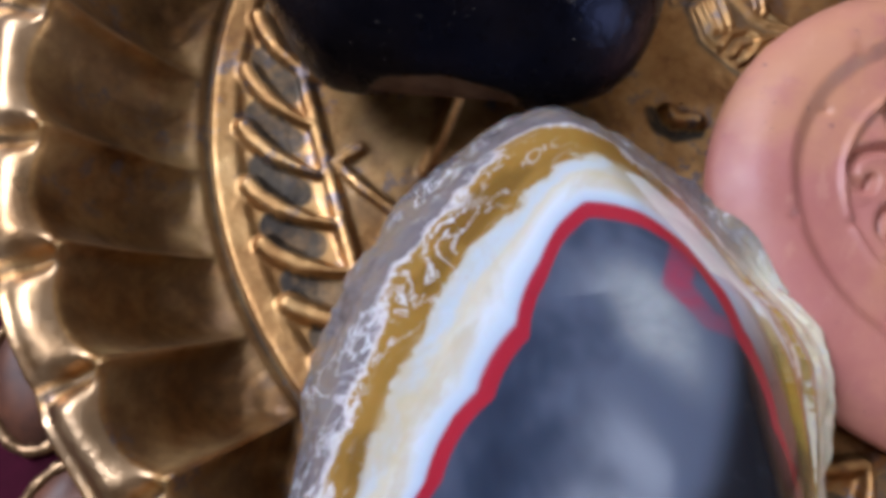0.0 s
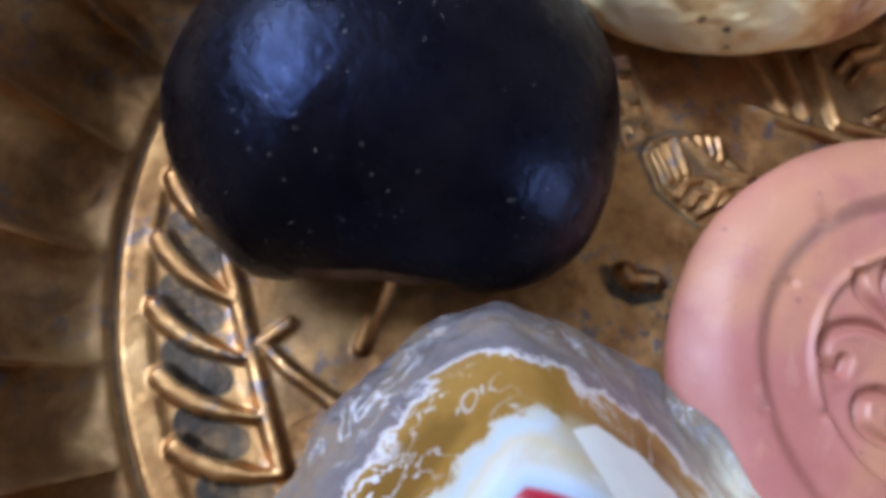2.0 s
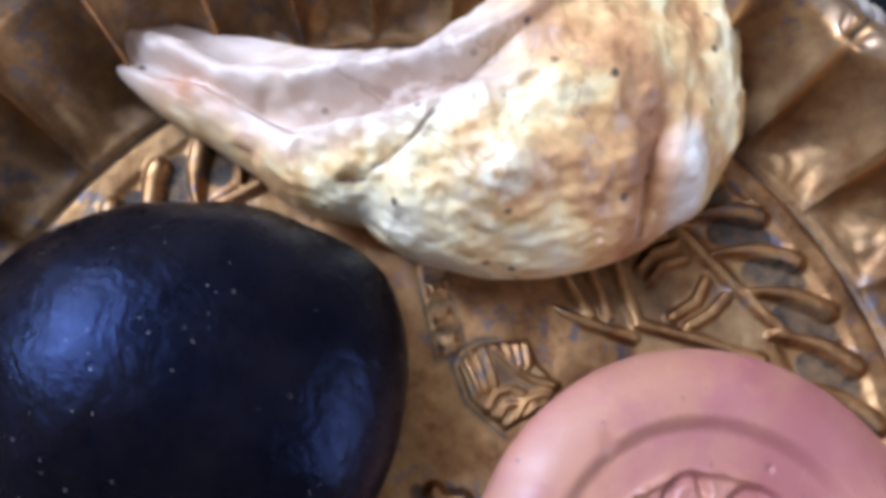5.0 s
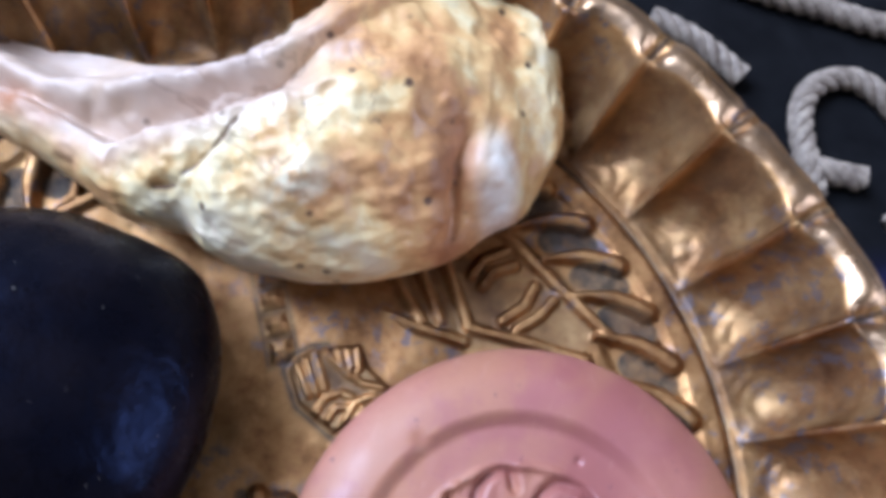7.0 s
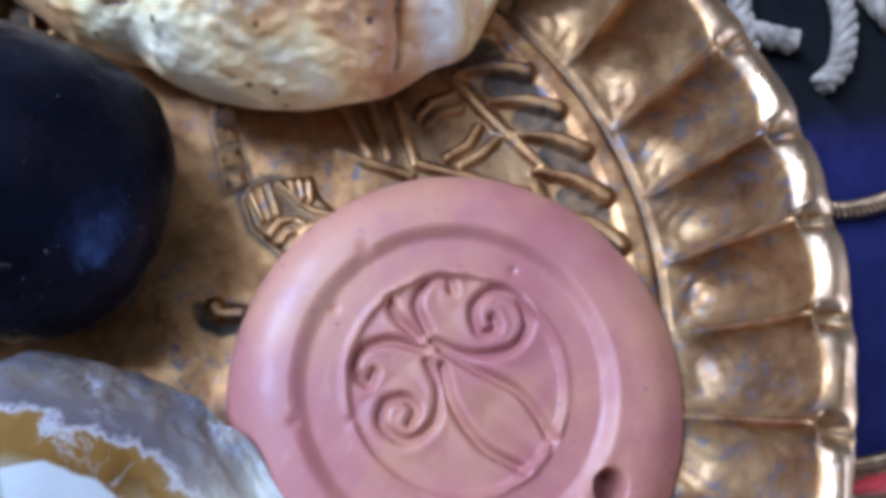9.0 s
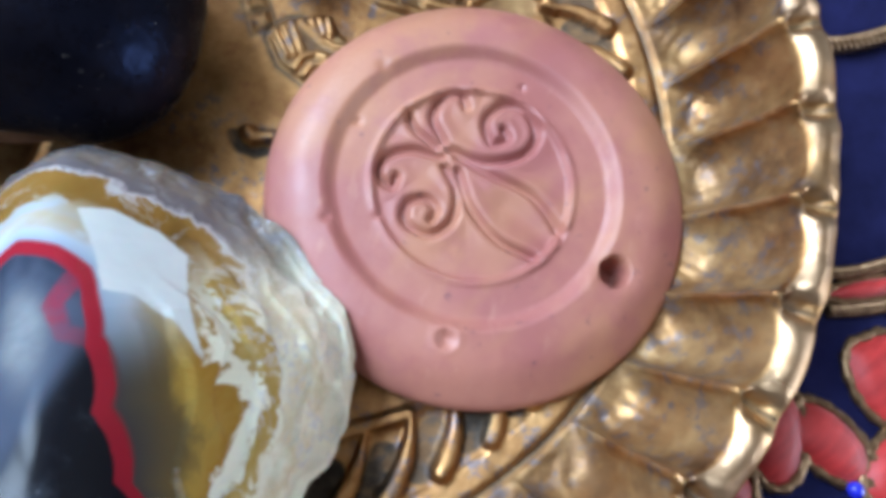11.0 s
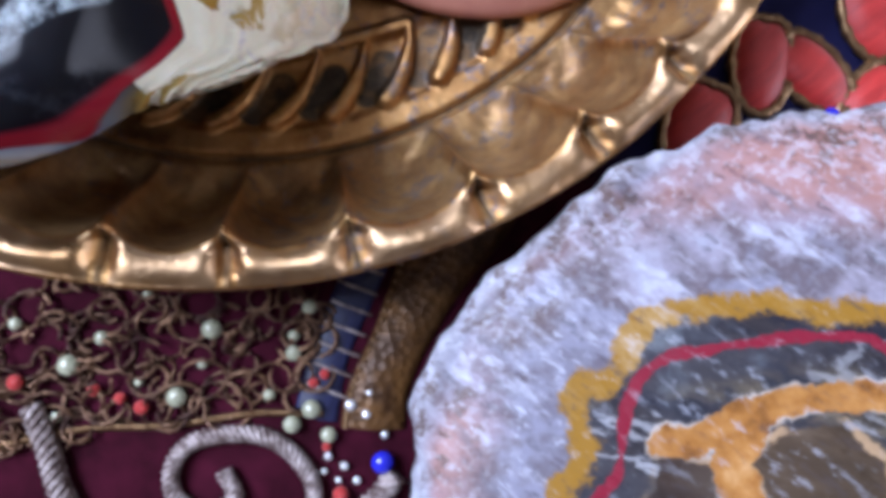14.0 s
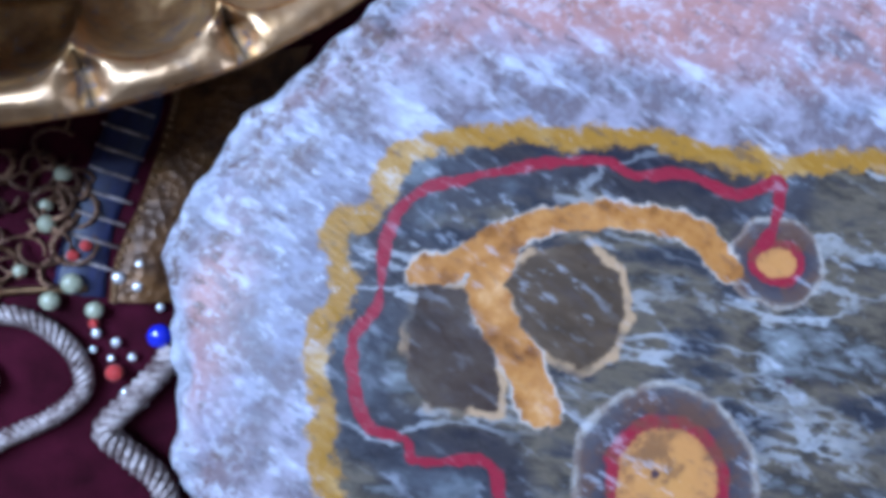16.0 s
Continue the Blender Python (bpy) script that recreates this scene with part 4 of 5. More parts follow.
cell = in_ring([(2.78, -8.92), (2.52, -9.4), (2.43, -9.74), (2.59, -10.02), (3.2, -10.23), (3.35, -9.65), (3.3, -9.05)])
cell2 = in_ring([(3.5, -9.0), (3.82, -8.85), (4.35, -8.84), (4.59, -9.18), (4.57, -9.59), (4.3, -9.9), (3.98, -10.01), (3.56, -9.65)])
edge_rough = smooth01(s, 0.94, 1.0)
crag = edge_rough * (0.12 * wobble(x, y, v[:, 2], 1.5, 2) + 0.09 * wobble(x, y, v[:, 2], 4.0, 4))
v = v + np.stack([crag * np.cos(th), crag * np.sin(th), crag * 0.5], -1)
pitd = np.minimum(to_line(x, y, STEM), to_line(x, y, BAR))
v[:, 2] -= 0.012 * (1 - smooth01(pitd, 0.05, 0.16)) * (v[:, 2] > 1.5)
slab = in_parts(empty("agate_slab"), v, f, slabm, {"band": np.where(inside, -dy, dy), "red": to_line(x, y, smooth_line(RED, 4)), "vein": np.minimum(pitd - 0.05 * (to_line(x, y, STEM) < pitd + 1e-6) - 0.03, 3), "eye": eye, "cell": np.maximum(cell, cell2), "second": (cell2 > cell) * 1.0, "near": smooth01(s, 0.84, 0.92), "rind": smooth01(s, 0.955, 0.995)},
                np.where((v[:, 2] < 1.5) | (s > 0.965), 0, np.where(np.abs(dy) < 0.12, 2, np.where(inside, 3, 1))), [("rind", "rough grey lilac rind"), ("outer_band", "lilac and pink outer band"), ("ochre_band", "thin ochre band"), ("core", "dark grey and brown core")])
tagged(slab, "large cut agate half with lilac, ochre, red and grey bands", "agate")
j1 = slabm.math("MULTIPLY", slabm.math("SUBTRACT", slabm.noise(150, 6, 0.72), 0.5), 0.50)
j2 = slabm.math("MULTIPLY", slabm.math("SUBTRACT", slabm.noise(600, 4, 0.6), 0.5), 0.13)
band = slabm.math("ADD", slabm.attr("band"), slabm.math("ADD", j1, j2))
scratch = slabm.noise(260, 5, 0.7, vec=slabm.stretch(0.13, 1.0, 1.0, -49))
outer = slabm.ramp(slabm.noise(55, 6, 0.65), (0.34, (0.10, 0.08, 0.10)), (0.43, (0.22, 0.215, 0.285)), (0.50, (0.12, 0.095, 0.11)), (0.57, (0.25, 0.225, 0.28)), (0.68, (0.36, 0.38, 0.48)))
pink = slabm.math("MULTIPLY", slabm.step(slabm.noise(32, 4, 0.6, vec=slabm.stretch(0.5, 1, 1, 30)), 0.44, 0.60), slabm.step(slabm.attr("band"), 0.5, 1.1))
outer = slabm.mix(slabm.math("MULTIPLY", pink, 0.8), outer, (0.37, 0.175, 0.15))
outer = slabm.mix(slabm.math("MULTIPLY", slabm.step(scratch, 0.52, 0.66), 0.62), outer, (0.48, 0.49, 0.60))
outer = slabm.mix(slabm.math("MULTIPLY", slabm.step(scratch, 0.46, 0.34), 0.6), outer, (0.13, 0.12, 0.15))
inner = slabm.ramp(slabm.noise(75, 7, 0.68, vec=slabm.stretch(0.4, 1.3, 1, -24)), (0.30, (0.018, 0.018, 0.028)), (0.43, (0.028, 0.028, 0.036)), (0.50, (0.10, 0.08, 0.06)), (0.56, (0.032, 0.027, 0.025)), (0.65, (0.19, 0.20, 0.22)), (0.72, (0.03, 0.028, 0.038)))
inner = slabm.mix(slabm.step(slabm.attr("red"), 0.42, 0.20, 0.0, 0.8), inner, slabm.ramp(slabm.noise(90, 5), (0.42, (0.016, 0.015, 0.024)), (0.55, (0.035, 0.036, 0.05)), (0.68, (0.15, 0.17, 0.20))))
veinw = slabm.step(slabm.math("ABSOLUTE", slabm.math("SUBTRACT", slabm.noise(70, 6, 0.6, vec=slabm.stretch(0.35, 1.2, 1, -22)), 0.52)), 0.020, 0.004)
inner = slabm.mix(slabm.math("MULTIPLY", veinw, slabm.step(slabm.noise(60, 3), 0.4, 0.65, 0.05, 0.55)), inner, (0.46, 0.46, 0.50))
cellj = slabm.math("ADD", slabm.attr("cell"), slabm.math("MULTIPLY", slabm.math("ADD", j1, j2), 0.45))
brown = slabm.ramp(slabm.noise(80, 6, 0.65, vec=slabm.stretch(0.5, 1.2, 1, -28)), (0.35, (0.014, 0.010, 0.010)), (0.5, (0.042, 0.027, 0.022)), (0.66, (0.075, 0.054, 0.042)), (0.74, (0.18, 0.155, 0.14)))
olive = slabm.ramp(slabm.noise(80, 6, 0.65, vec=slabm.stretch(0.5, 1.2, 1, -28)), (0.35, (0.026, 0.018, 0.013)), (0.5, (0.068, 0.045, 0.030)), (0.64, (0.12, 0.086, 0.062)), (0.72, (0.24, 0.22, 0.20)))
inner = slabm.mix(slabm.step(cellj, 0.0, 0.03), inner, slabm.mix(slabm.attr("second"), brown, olive))
inner = slabm.mix(slabm.math("MULTIPLY", slabm.step(slabm.math("ABSOLUTE", cellj), 0.05, 0.02), slabm.step(slabm.noise(120, 3), 0.4, 0.55)), inner, (0.34, 0.22, 0.13))
e = slabm.math("ADD", slabm.attr("eye"), slabm.math("MULTIPLY", j1, 0.6))
ring = slabm.ramp(e, (0.0, (0.42, 0.20, 0.06)), (0.44, (0.40, 0.18, 0.06)), (0.47, (0.20, 0.014, 0.03)), (0.545, (0.22, 0.014, 0.03)), (0.58, (0.04, 0.034, 0.045)), (0.76, (0.07, 0.062, 0.07)), (0.81, (0.30, 0.27, 0.25)))
ring = slabm.mix(slabm.math("MULTIPLY", slabm.step(slabm.noise(230, 6, 0.72), 0.44, 0.60), 0.7), ring, (0.10, 0.05, 0.03))
inner = slabm.mix(slabm.step(e, 0.86, 0.82), inner, ring)
tone = slabm.mix(slabm.step(band, 0.02, -0.02), outer, inner)
tone = slabm.mix(slabm.step(slabm.math("ABSOLUTE", slabm.math("ADD", band, 0.0)), 0.155, 0.075), tone, slabm.mix(slabm.step(scratch, 0.5, 0.7), (0.26, 0.13, 0.02), (0.38, 0.24, 0.10)))
redline = slabm.math("ADD", slabm.attr("red"), slabm.math("MULTIPLY", slabm.math("ADD", j1, j2), 0.35))
tone = slabm.mix(slabm.step(slabm.math("ABSOLUTE", redline), 0.062, 0.042), tone, (0.20, 0.014, 0.03))
vein = slabm.math("ADD", slabm.attr("vein"), slabm.math("MULTIPLY", slabm.math("ADD", j1, slabm.math("MULTIPLY", j2, 2.0)), 0.42))
tone = slabm.mix(slabm.math("MULTIPLY", slabm.step(vein, 0.14, 0.11), slabm.step(slabm.noise(140, 4), 0.42, 0.58)), tone, (0.42, 0.36, 0.32))
tone = slabm.mix(slabm.step(vein, 0.115, 0.09), tone, slabm.ramp(slabm.noise(300, 5), (0.34, (0.15, 0.055, 0.015)), (0.46, (0.30, 0.125, 0.032)), (0.58, (0.38, 0.17, 0.05)), (0.7, (0.50, 0.28, 0.12))))
rind = slabm.ramp(slabm.noise(240, 5, 0.7), (0.3, (0.11, 0.08, 0.07)), (0.45, (0.27, 0.26, 0.31)), (0.7, (0.44, 0.45, 0.53)))
tone = slabm.mix(slabm.attr("rind"), tone, rind)
dots = slabm.math("MULTIPLY", slabm.step(slabm.cells(180), 0.10, 0.05), slabm.step(slabm.noise(90, 2), 0.56, 0.6))
tone = slabm.mix(dots, tone, (0.05, 0.03, 0.04))
pits = slabm.math("MULTIPLY", slabm.step(slabm.noise(420, 5, 0.75), 0.50, 0.58), slabm.math("MULTIPLY", slabm.step(slabm.noise(110, 4, 0.7), 0.43, 0.52), slabm.attr("near")))
tone = slabm.mix(slabm.math("MULTIPLY", pits, 0.85), tone, (0.10, 0.06, 0.05))
frost = slabm.math("MULTIPLY", slabm.step(slabm.noise(900, 4, 0.7), 0.52, 0.62), slabm.step(slabm.attr("band"), 0.3, 1.0))
tone = slabm.mix(slabm.math("MULTIPLY", frost, 0.30), tone, (0.58, 0.61, 0.72))
fine_cut = slabm.noise(800, 4, 0.7, vec=slabm.stretch(0.10, 1.0, 1.0, -46))
calm = slabm.step(band, -0.25, 0.05, 0.55, 1.0)
tone = slabm.mix(slabm.math("MULTIPLY", slabm.math("MULTIPLY", slabm.step(fine_cut, 0.56, 0.66), calm), slabm.step(slabm.noise(45, 4), 0.40, 0.60, 0.12, 0.55)), tone, (0.52, 0.54, 0.64))
tone = slabm.mix(slabm.math("MULTIPLY", slabm.step(fine_cut, 0.44, 0.34, 0.0, 0.55), calm), tone, (0.06, 0.05, 0.06))
slabm.color(slabm.mix(slabm.math("MULTIPLY", slabm.math("MULTIPLY", slabm.step(scratch, 0.62, 0.72), 0.45), calm), tone, (0.48, 0.49, 0.58)))
slabm.rough(slabm.math("ADD", slabm.step(scratch, 0.4, 0.7, 0.22, 0.42), slabm.math("MULTIPLY", slabm.attr("rind"), 0.3)))
slabm.bump(scratch, 0.7, 0.04).bump(fine_cut, 0.5, 0.03).bump(pits, -0.8, 0.08).bump(slabm.math("MULTIPLY", slabm.noise(260, 5, 0.7), slabm.attr("rind")), 0.8, 0.08)

# ---- embroidery on the cloth ----
silver = Mat("silver_thread", 0.55, 0.15)
silver.color(silver.ramp(silver.noise(700, 3), (0.38, (0.14, 0.095, 0.088)), (0.62, (0.46, 0.385, 0.375)))).bump(silver.noise(1800, 2), 0.5, 0.01)
gold = Mat("gold_thread", 0.35, 0.8)
gold.color(gold.ramp(gold.noise(700, 3), (0.3, (0.13, 0.065, 0.03)), (0.7, (0.34, 0.21, 0.11)))).bump(gold.noise(1800, 2), 0.4, 0.01)
bronze = Mat("bronze_wire", 0.5, 0.6)
bronze.color(bronze.ramp(bronze.noise(260, 4), (0.38, (0.04, 0.015, 0.010)), (0.68, (0.26, 0.14, 0.08))))
cream = Mat("cream_cord", 0.7)
cream.color(cream.ramp(cream.noise(500, 4), (0.3, (0.12, 0.085, 0.060)), (0.7, (0.34, 0.27, 0.20)))).bump(cream.noise(2000, 2), 0.5, 0.01)
pearl = Mat("pale_bead", 0.12, Coat_Weight=0.6)
pearl.color(pearl.ramp(pearl.noise(300, 2), (0.3, (0.22, 0.23, 0.15)), (0.7, (0.46, 0.46, 0.34))))
blue_bead = Mat("blue_bead", 0.15, color=(0.02, 0.025, 0.5), Coat_Weight=0.5)
red_satin = Mat("red_satin", 0.5, Sheen_Weight=0.2)
red_satin.color(red_satin.ramp(red_satin.noise(160, 4, vec=red_satin.stretch(1, 6, 1, 30)), (0.3, (0.32, 0.010, 0.010)), (0.7, (0.55, 0.030, 0.026)))).bump(red_satin.noise(900, 2, vec=red_satin.stretch(1, 5, 1, 30)), 0.4, 0.02)
navy_satin = Mat("navy_satin", 0.5)
navy_satin.color(navy_satin.ramp(navy_satin.noise(500, 3, vec=navy_satin.stretch(1, 5, 1, 60)), (0.3, (0.004, 0.005, 0.028)), (0.7, (0.011, 0.015, 0.075))))
copper_ribbon = Mat("copper_ribbon", 0.45, 0.35)
copper_ribbon.color(copper_ribbon.ramp(copper_ribbon.noise(300, 4), (0.35, (0.055, 0.022, 0.007)), (0.7, (0.19, 0.085, 0.024)))).bump(copper_ribbon.cells(900), 0.8, 0.03)


def twisted(name, pts, radius, mat, label, category, lift=0.0, strands=4, turns=0.45):
    """A cord of twisted strands laid on the cloth."""
    p = smooth_line(pts, 10)
    d = np.gradient(p, axis=0)
    run = np.r_[0, np.cumsum(np.linalg.norm(np.diff(p, axis=0), axis=1))]
    even = np.linspace(0, run[-1], max(int(run[-1] / 0.022), 8))
    px, py = np.interp(even, run, p[:, 0]), np.interp(even, run, p[:, 1])
    pz = cloth_z(px, py) + radius * 1.05 + lift
    tx, ty = np.gradient(px), np.gradient(py)
    ln = np.hypot(tx, ty) + 1e-9
    a = np.linspace(0, 2 * np.pi, 6, endpoint=False)
    cord = tagged(empty(name), label, category, group="embroidery cords")
    for k in range(strands):
        ph = 2 * np.pi * k / strands + even / radius / turns * 0.9
        cx_, cz_ = radius * 0.5 * np.cos(ph), radius * 0.5 * np.sin(ph)
        c = np.stack([px - ty / ln * cx_, py + tx / ln * cx_, pz + cz_], -1)
        rr_ = radius * 0.58
        ring = c[:, None] + rr_ * (np.cos(a)[None, :, None] * np.stack([-ty / ln, tx / ln, 0 * ln], -1)[:, None] + np.sin(a)[None, :, None] * np.array([0, 0, 1.0]))
        from_arrays("strand", ring.reshape(-1, 3), [*ring_faces(len(c), 6).tolist(), list(range(6)), list(range(6 * len(c) - 6, 6 * len(c)))[::-1]], mat, cord)
    return cord


twisted("scroll_cord", [(-1.68, -9.06), (-1.61, -9.4), (-1.97, -9.54), (-2.32, -9.25), (-2.24, -8.84), (-1.87, -8.63), (-1.15, -8.72), (-0.73, -9.16), (-0.69, -9.68), (-1.09, -9.95), (-1.72, -10.1), (-2.6, -10.5)], 0.105, silver, "coiled silver thread scroll sewn on maroon velvet", "cord")
twisted("scroll_cord", [(-3.85, -7.9), (-3.72, -8.46), (-3.64, -9.03), (-3.32, -9.67), (-2.8, -10.2)], 0.14, silver, "thick silver thread cord sewn on maroon velvet", "cord")
twisted("scroll_cord", [(0.35, -9.5), (0.15, -9.71), (-0.25, -10.0), (-0.60, -10.28), (-0.41, -10.72), (-0.20, -11.22), (-0.3, -11.9)], 0.15, silver, "thick silver thread cord beside the cut agate", "cord")
twisted("edge_cord", [(-4.6, -8.35), (-3.4, -8.3), (-2.3, -8.42), (-1.2, -8.45), (-0.4, -8.6)], 0.045, gold, "thin gold cord along the edge of a panel", "cord")
twisted("rope_scroll", [(8.1, 3.2), (8.28, 4.5), (8.73, 5.1), (9.4, 5.19), (9.89, 4.72), (10.03, 3.94), (9.68, 3.01), (9.2, 2.6)], 0.19, cream, "cream twisted rope scroll on black velvet", "cord", turns=0.8)
twisted("rope_scroll", [(8.0, 3.75), (8.5, 3.55), (8.95, 3.4)], 0.2, cream, "short cream twisted rope end on black velvet", "cord", turns=0.8)
twisted("rope_scroll", [(7.6, 7.3), (8.5, 6.9), (9.41, 6.6), (10.16, 6.3), (11.1, 6.1), (12.0, 6.4)], 0.2, cream, "long cream twisted rope border on black velvet", "cord", turns=0.8)
twisted("rope_scroll", [(10.7, 5.2), (10.6, 4.4), (10.9, 3.7), (11.3, 3.4)], 0.2, cream, "cream twisted rope scroll on black velvet", "cord", turns=0.8)
twisted("rope_scroll", [(6.2, 6.5), (6.9, 6.0), (7.5, 5.3)], 0.19, cream, "cream twisted rope beside the tray", "cord", turns=0.8)
twisted("edge_cord", [(8.2, 0.55), (9.1, 0.5), (10.2, 0.7)], 0.14, gold, "gold cord on navy velvet", "cord")
twisted("edge_cord", [(7.4, -3.0), (8.2, -3.05), (9.3, -2.9)], 0.10, gold, "gold cord on navy velvet", "cord")
twisted("edge_cord", [(7.5, -3.55), (8.3, -3.6), (9.3, -3.5)], 0.10, gold, "gold cord on navy velvet", "cord")

# tangled wire loops of the beaded panel
rng = random.Random(5)
lv, lf = [], []
a6 = np.linspace(0, 2 * np.pi, 5, endpoint=False)
for k in range(170):
    lx, ly = rng.uniform(-5.2, -0.15), rng.uniform(-8.35, -6.3)
    if lx > -0.9 - 0.35 * (ly + 8.4) + 1.2:
        continue
    R, start, span = rng.uniform(0.12, 0.30), rng.uniform(0, 6.28), rng.uniform(2.5, 6.0)
    t = np.linspace(start, start + span, 26)
    px, py = lx + R * np.cos(t), ly + R * 0.8 * np.sin(t)
    pz = cloth_z(px, py) + 0.05 + 0.05 * np.sin(2 * t + k) + rng.uniform(0, 0.06)
    w = rng.uniform(0.018, 0.035) * (1 + 0.35 * np.sin(t * 14))
    ring = np.stack([px[:, None] + w[:, None] * np.cos(a6) * np.cos(t)[:, None], py[:, None] + w[:, None] * np.cos(a6) * np.sin(t)[:, None], pz[:, None] + w[:, None] * np.sin(a6)], -1)
    lf += ring_faces(26, 5, sum(len(q) for q in lv)).tolist()
    lv.append(ring.reshape(-1, 3))
tagged(from_arrays("metal_thread_loops", np.concatenate(lv), lf, bronze), "tangled gold wire loops sewn on the beaded panel", "embroidery", kind="stuff")


def bead(name, mat, label):
    u = np.linspace(0.03, np.pi - 0.03, 10)[:, None]
    a = np.linspace(0, 2 * np.pi, 14, endpoint=False)
    vv = np.stack([np.sin(u) * np.cos(a), np.sin(u) * np.sin(a), np.cos(u) * 0.75 + 0 * a], -1).reshape(-1, 3)
    ff = ring_faces(10, 14).tolist() + [list(range(14)), list(range(126, 140))[::-1]]
    return tagged(from_arrays(name, vv, ff, mat), label, "bead", group="sewn beads")


def strew(first, places):
    """Sets the bead and its copies at (x, y, radius)."""
    for i, (bx, by, br) in enumerate(places):
        br = br * 0.85
        m = Matrix.Translation((bx * CM, by * CM, (float(cloth_z(np.array(bx), np.array(by))) + br * 0.8 + 0.03) * CM)) @ Matrix.Diagonal((br, br, br, 1))
        if i == 0:
            first.matrix_basis = m
        else:
            o = copy_thing(first, Matrix.Identity(4))
            o.matrix_basis = m


strew(bead("pearl_bead", pearl, "pale greenish pearl bead sewn on the cloth"),
      [(-1.57, -7.35, 0.15), (-3.34, -7.5, 0.16), (-2.1, -8.09, 0.15), (-0.52, -8.5, 0.14), (-0.37, -8.85, 0.12), (-0.78, -8.64, 0.13), (-0.63, -7.8, 0.12), (-2.91, -7.24, 0.11), (-0.36, -7.29, 0.11), (-0.6, -7.6, 0.09), (-1.75, -7.75, 0.08), (-2.3, -6.8, 0.07),
       (-1.2, -6.75, 0.08), (-3.9, -6.9, 0.10), (-1.0, -8.25, 0.09), (-2.55, -7.85, 0.07), (-3.6, -8.1, 0.08), (-4.4, -7.3, 0.12), (8.05, -0.2, 0.06)])
strew(bead("crystal_bead", Mat("crystal_bead", 0.05, 0.6, (0.85, 0.85, 0.88)), "small bright crystal bead sewn on the cloth"),
      [(-0.42, -9.12, 0.065), (-0.25, -9.28, 0.065), (-0.13, -9.5, 0.06), (-0.5, -9.3, 0.05), (-0.29, -9.9, 0.08), (-0.05, -8.55, 0.09), (0.12, -8.7, 0.08), (-0.15, -10.1, 0.07), (0.2, -8.45, 0.07), (-0.35, -9.45, 0.05), (0.3, -9.0, 0.06)])
strew(bead("blue_bead", blue_bead, "royal blue glass bead sewn on the cloth"), [(0.22, -9.32, 0.17), (7.1, -5.9, 0.14), (5.75, -6.1, 0.12)])
strew(bead("red_sequin", red_satin, "small red stone sewn on the cloth"), [(-0.35, -9.62, 0.12), (-0.42, -9.0, 0.07), (-2.55, -8.15, 0.11), (-0.45, -8.2, 0.08), (-0.3, -8.12, 0.08), (-3.1, -7.85, 0.10), (-4.0, -7.6, 0.12), (-2.8, -8.0, 0.09)])


def strip(name, left_pts, right_pts, mat, label, lift):
    """A band of fabric between two lines on the cloth, slightly domed."""
    L, R = smooth_line(left_pts, 10), smooth_line(right_pts, 10)
    w = np.linspace(0, 1, 9)[None, :, None]
    g = L[:, None] * (1 - w) + R[:, None] * w
    z = cloth_z(g[..., 0], g[..., 1]) + lift * (0.35 + np.sin(np.pi * w[..., 0]) * 0.65)
    vv = np.concatenate([g, z[..., None]], -1)
    low = vv[:, [8, 0]] - (0, 0, lift + 0.05)
    vv = np.concatenate([vv, low], 1)
    return tagged(from_arrays(name, vv.reshape(-1, 3), ring_faces(len(L), 11)[:, ::-1], mat), label, "trim")


navy_band = strip("navy_band", [(0.42, -6.3), (0.20, -6.75), (-0.2, -7.4), (-0.55, -8.03), (-0.75, -8.55)], [(0.95, -6.3), (0.78, -6.8), (0.40, -7.4), (0.0, -8.03), (-0.25, -8.75)], navy_satin, "navy satin band with silver stitches beside the tray", 0.06)
ribbon = strip("copper_ribbon", [(1.1, -6.3), (0.84, -6.85), (0.44, -7.6), (-0.05, -8.35), (-0.22, -8.8)], [(2.75, -6.2), (2.3, -6.8), (1.5, -7.5), (0.75, -8.4), (0.55, -9.0)], copper_ribbon, "copper brown ribbed ribbon between tray and cut agate", 0.12)
for i in range(9):
    sx, sy = 0.62 - 0.115 * i, -6.45 - 0.235 * i
    st = np.array([(sx - 0.24, sy + 0.14), (sx - 0.1, sy + 0.05), (sx, sy), (sx + 0.1, sy - 0.06), (sx + 0.22, sy - 0.13)])
    tube("stitch", np.column_stack([st, cloth_z(st[:, 0], st[:, 1]) + 0.075]), 0.02, silver, navy_band, "fine silver stitch")
edge_a = smooth_line([(1.02, -6.4), (0.84, -6.85), (0.44, -7.6), (-0.05, -8.35), (-0.22, -8.8)], 14)
strew(bead("gold_bead", gold, "tiny gold bead along the ribbon edge"), [(float(p[0]) + 0.06, float(p[1]), 0.045) for p in edge_a[::2]])


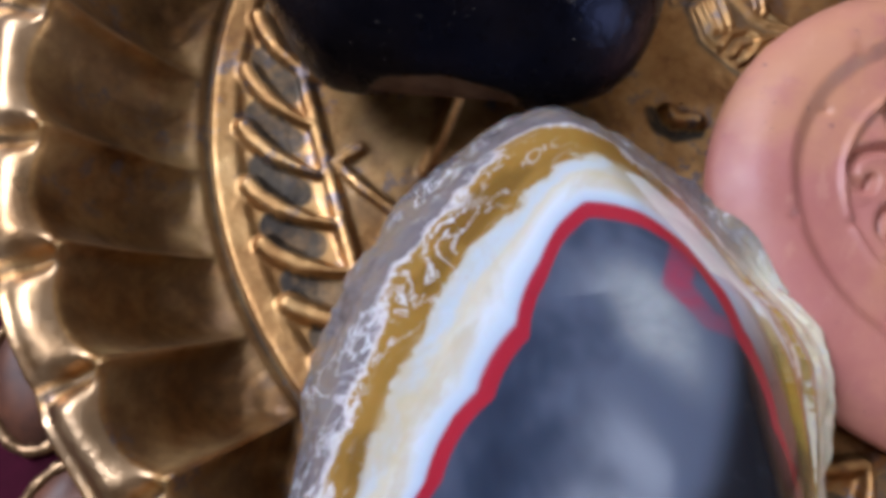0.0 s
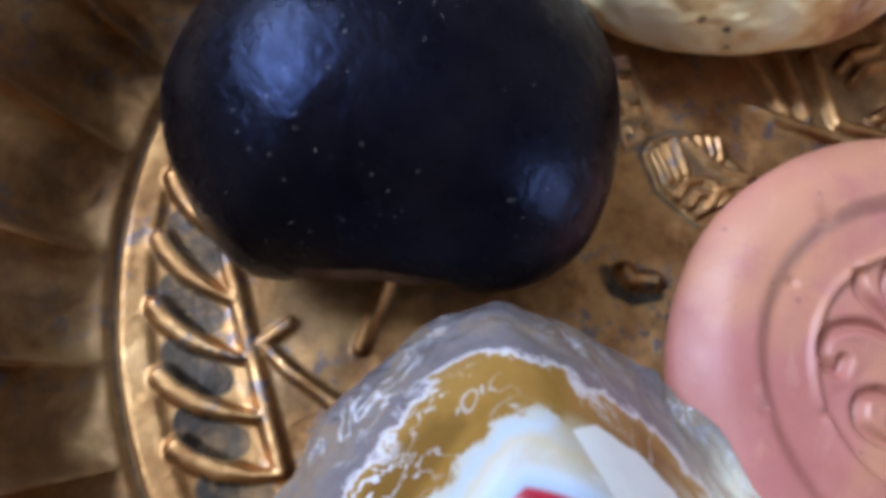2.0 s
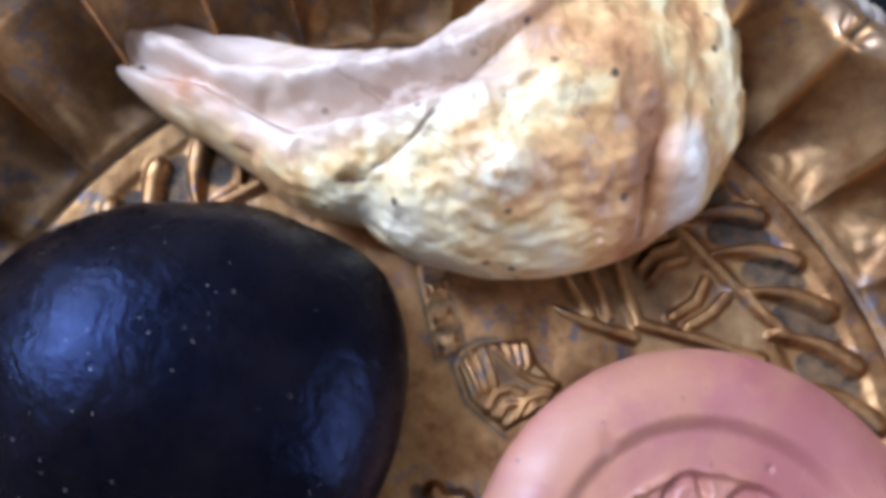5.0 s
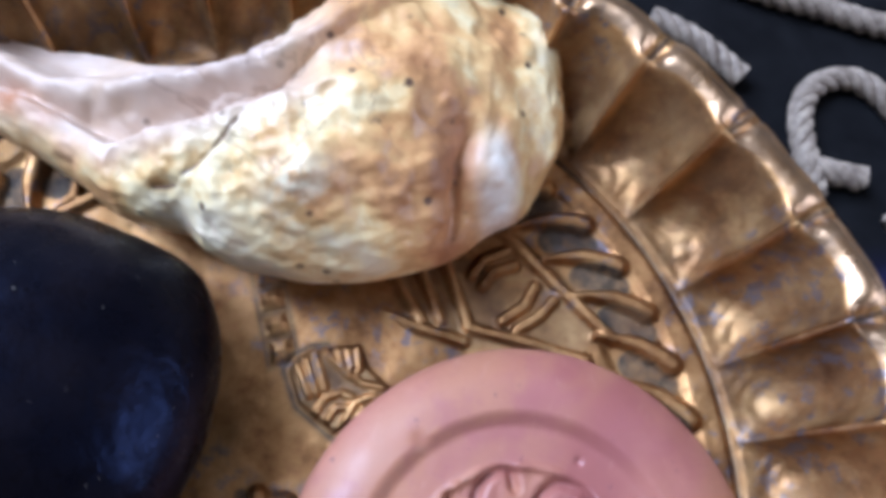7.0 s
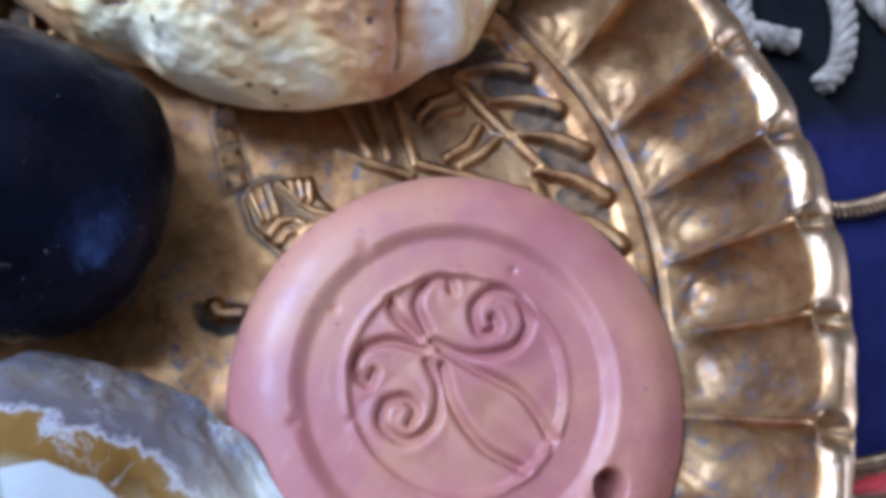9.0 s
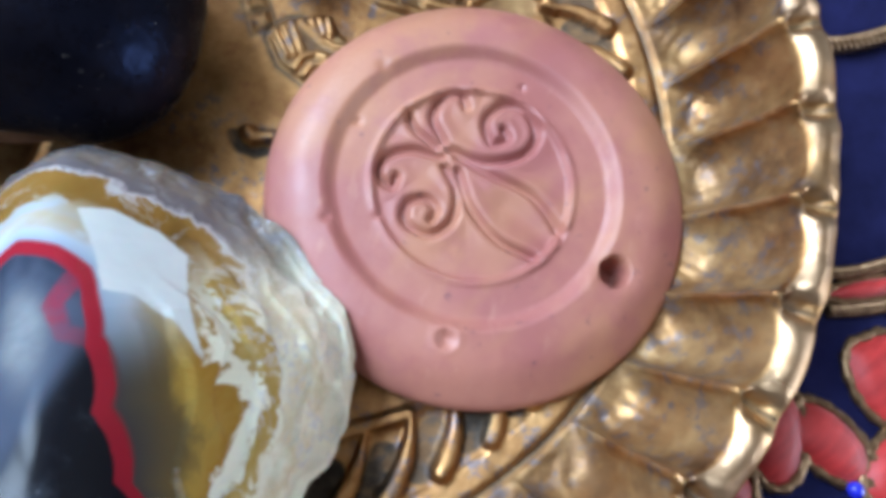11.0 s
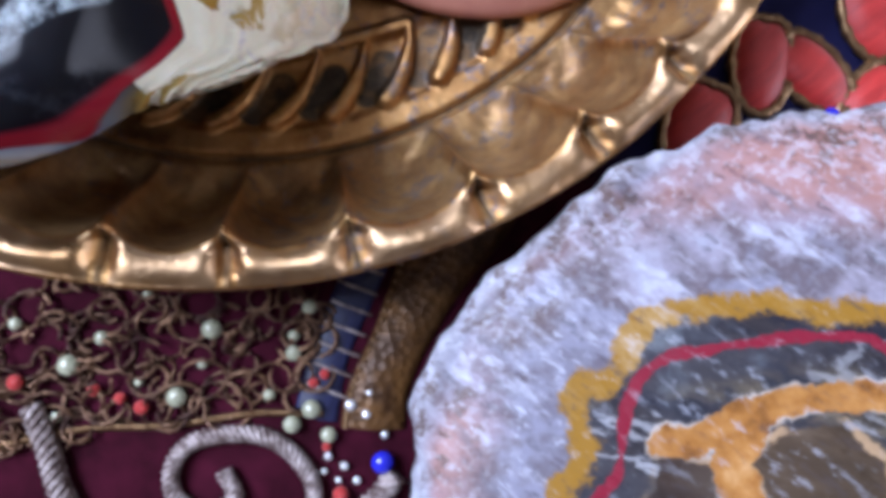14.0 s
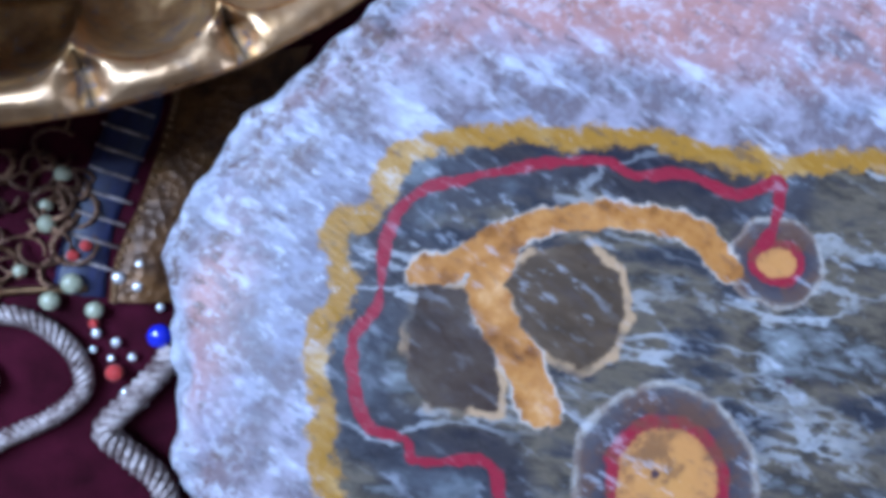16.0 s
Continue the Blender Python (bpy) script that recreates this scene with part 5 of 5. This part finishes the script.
def petal(name, cx_, cy_, length, width, turn, mat, label):
    """A padded satin petal with an outline cord."""
    u = np.linspace(0.0, 1.0, 12)[:, None]
    a = np.linspace(0, 2 * np.pi, 40, endpoint=False)
    rad_ = 1 - 0.18 * np.cos(2 * a) * 0 - 0.22 * np.maximum(np.cos(a), 0) ** 6
    lx, ly = length * rad_ * np.cos(a), width * rad_ * np.sin(a)
    c, s_ = math.cos(radians(turn)), math.sin(radians(turn))
    X, Y = cx_ + u * (c * lx - s_ * ly), cy_ + u * (s_ * lx + c * ly)
    Z_ = cloth_z(X, Y) + 0.22 * (1 - u**3) + 0.01
    vv = np.stack([X, Y, Z_], -1)
    low = vv[-1:] - (0, 0, 0.1)
    vv = np.concatenate([vv, low])
    flower = tagged(from_arrays(name, vv.reshape(-1, 3), ring_faces(13, 40)[:, ::-1], mat), label, "petal", group="satin petals")
    ring = np.stack([X[-1], Y[-1], Z_[-1] + 0.05], -1)
    ring = np.concatenate([ring, ring[:2]])
    tube("outline_cord", ring, 0.07 * (1 + 0.25 * np.sin(np.arange(len(ring)) * 2.4)), gold, flower, "gold outline cord")
    return flower


petal("satin_petal", 6.25, -5.0, 0.75, 0.45, 75, red_satin, "red satin petal outlined in gold on navy velvet")
petal("satin_petal", 6.95, -5.25, 0.75, 0.42, 130, red_satin, "red satin petal outlined in gold on navy velvet")
petal("satin_petal", 8.1, -4.55, 0.75, 0.55, 100, red_satin, "wide red satin petal outlined in gold on navy velvet")
petal("satin_petal", 5.2, -5.75, 0.75, 0.50, 60, red_satin, "red satin petal half under the tray rim")
petal("satin_petal", 7.9, -5.75, 0.7, 0.45, 30, red_satin, "red satin petal outlined in gold on navy velvet")
petal("satin_petal", 9.2, -5.4, 0.8, 0.5, 150, red_satin, "red satin petal outlined in gold on navy velvet")
petal("satin_petal", 8.3, -3.32, 0.75, 0.16, 0, red_satin, "narrow red satin stripe between gold cords")
rust_satin = Mat("rust_satin", 0.55)
rust_satin.color(rust_satin.ramp(rust_satin.noise(200, 5), (0.35, (0.03, 0.008, 0.004)), (0.65, (0.12, 0.035, 0.014))))
petal("satin_petal", -7.3, -3.2, 0.8, 0.5, 100, rust_satin, "rust satin petal on maroon velvet beside the tray")
petal("satin_petal", -6.8, -4.7, 0.7, 0.45, 60, rust_satin, "rust satin petal on maroon velvet beside the tray")
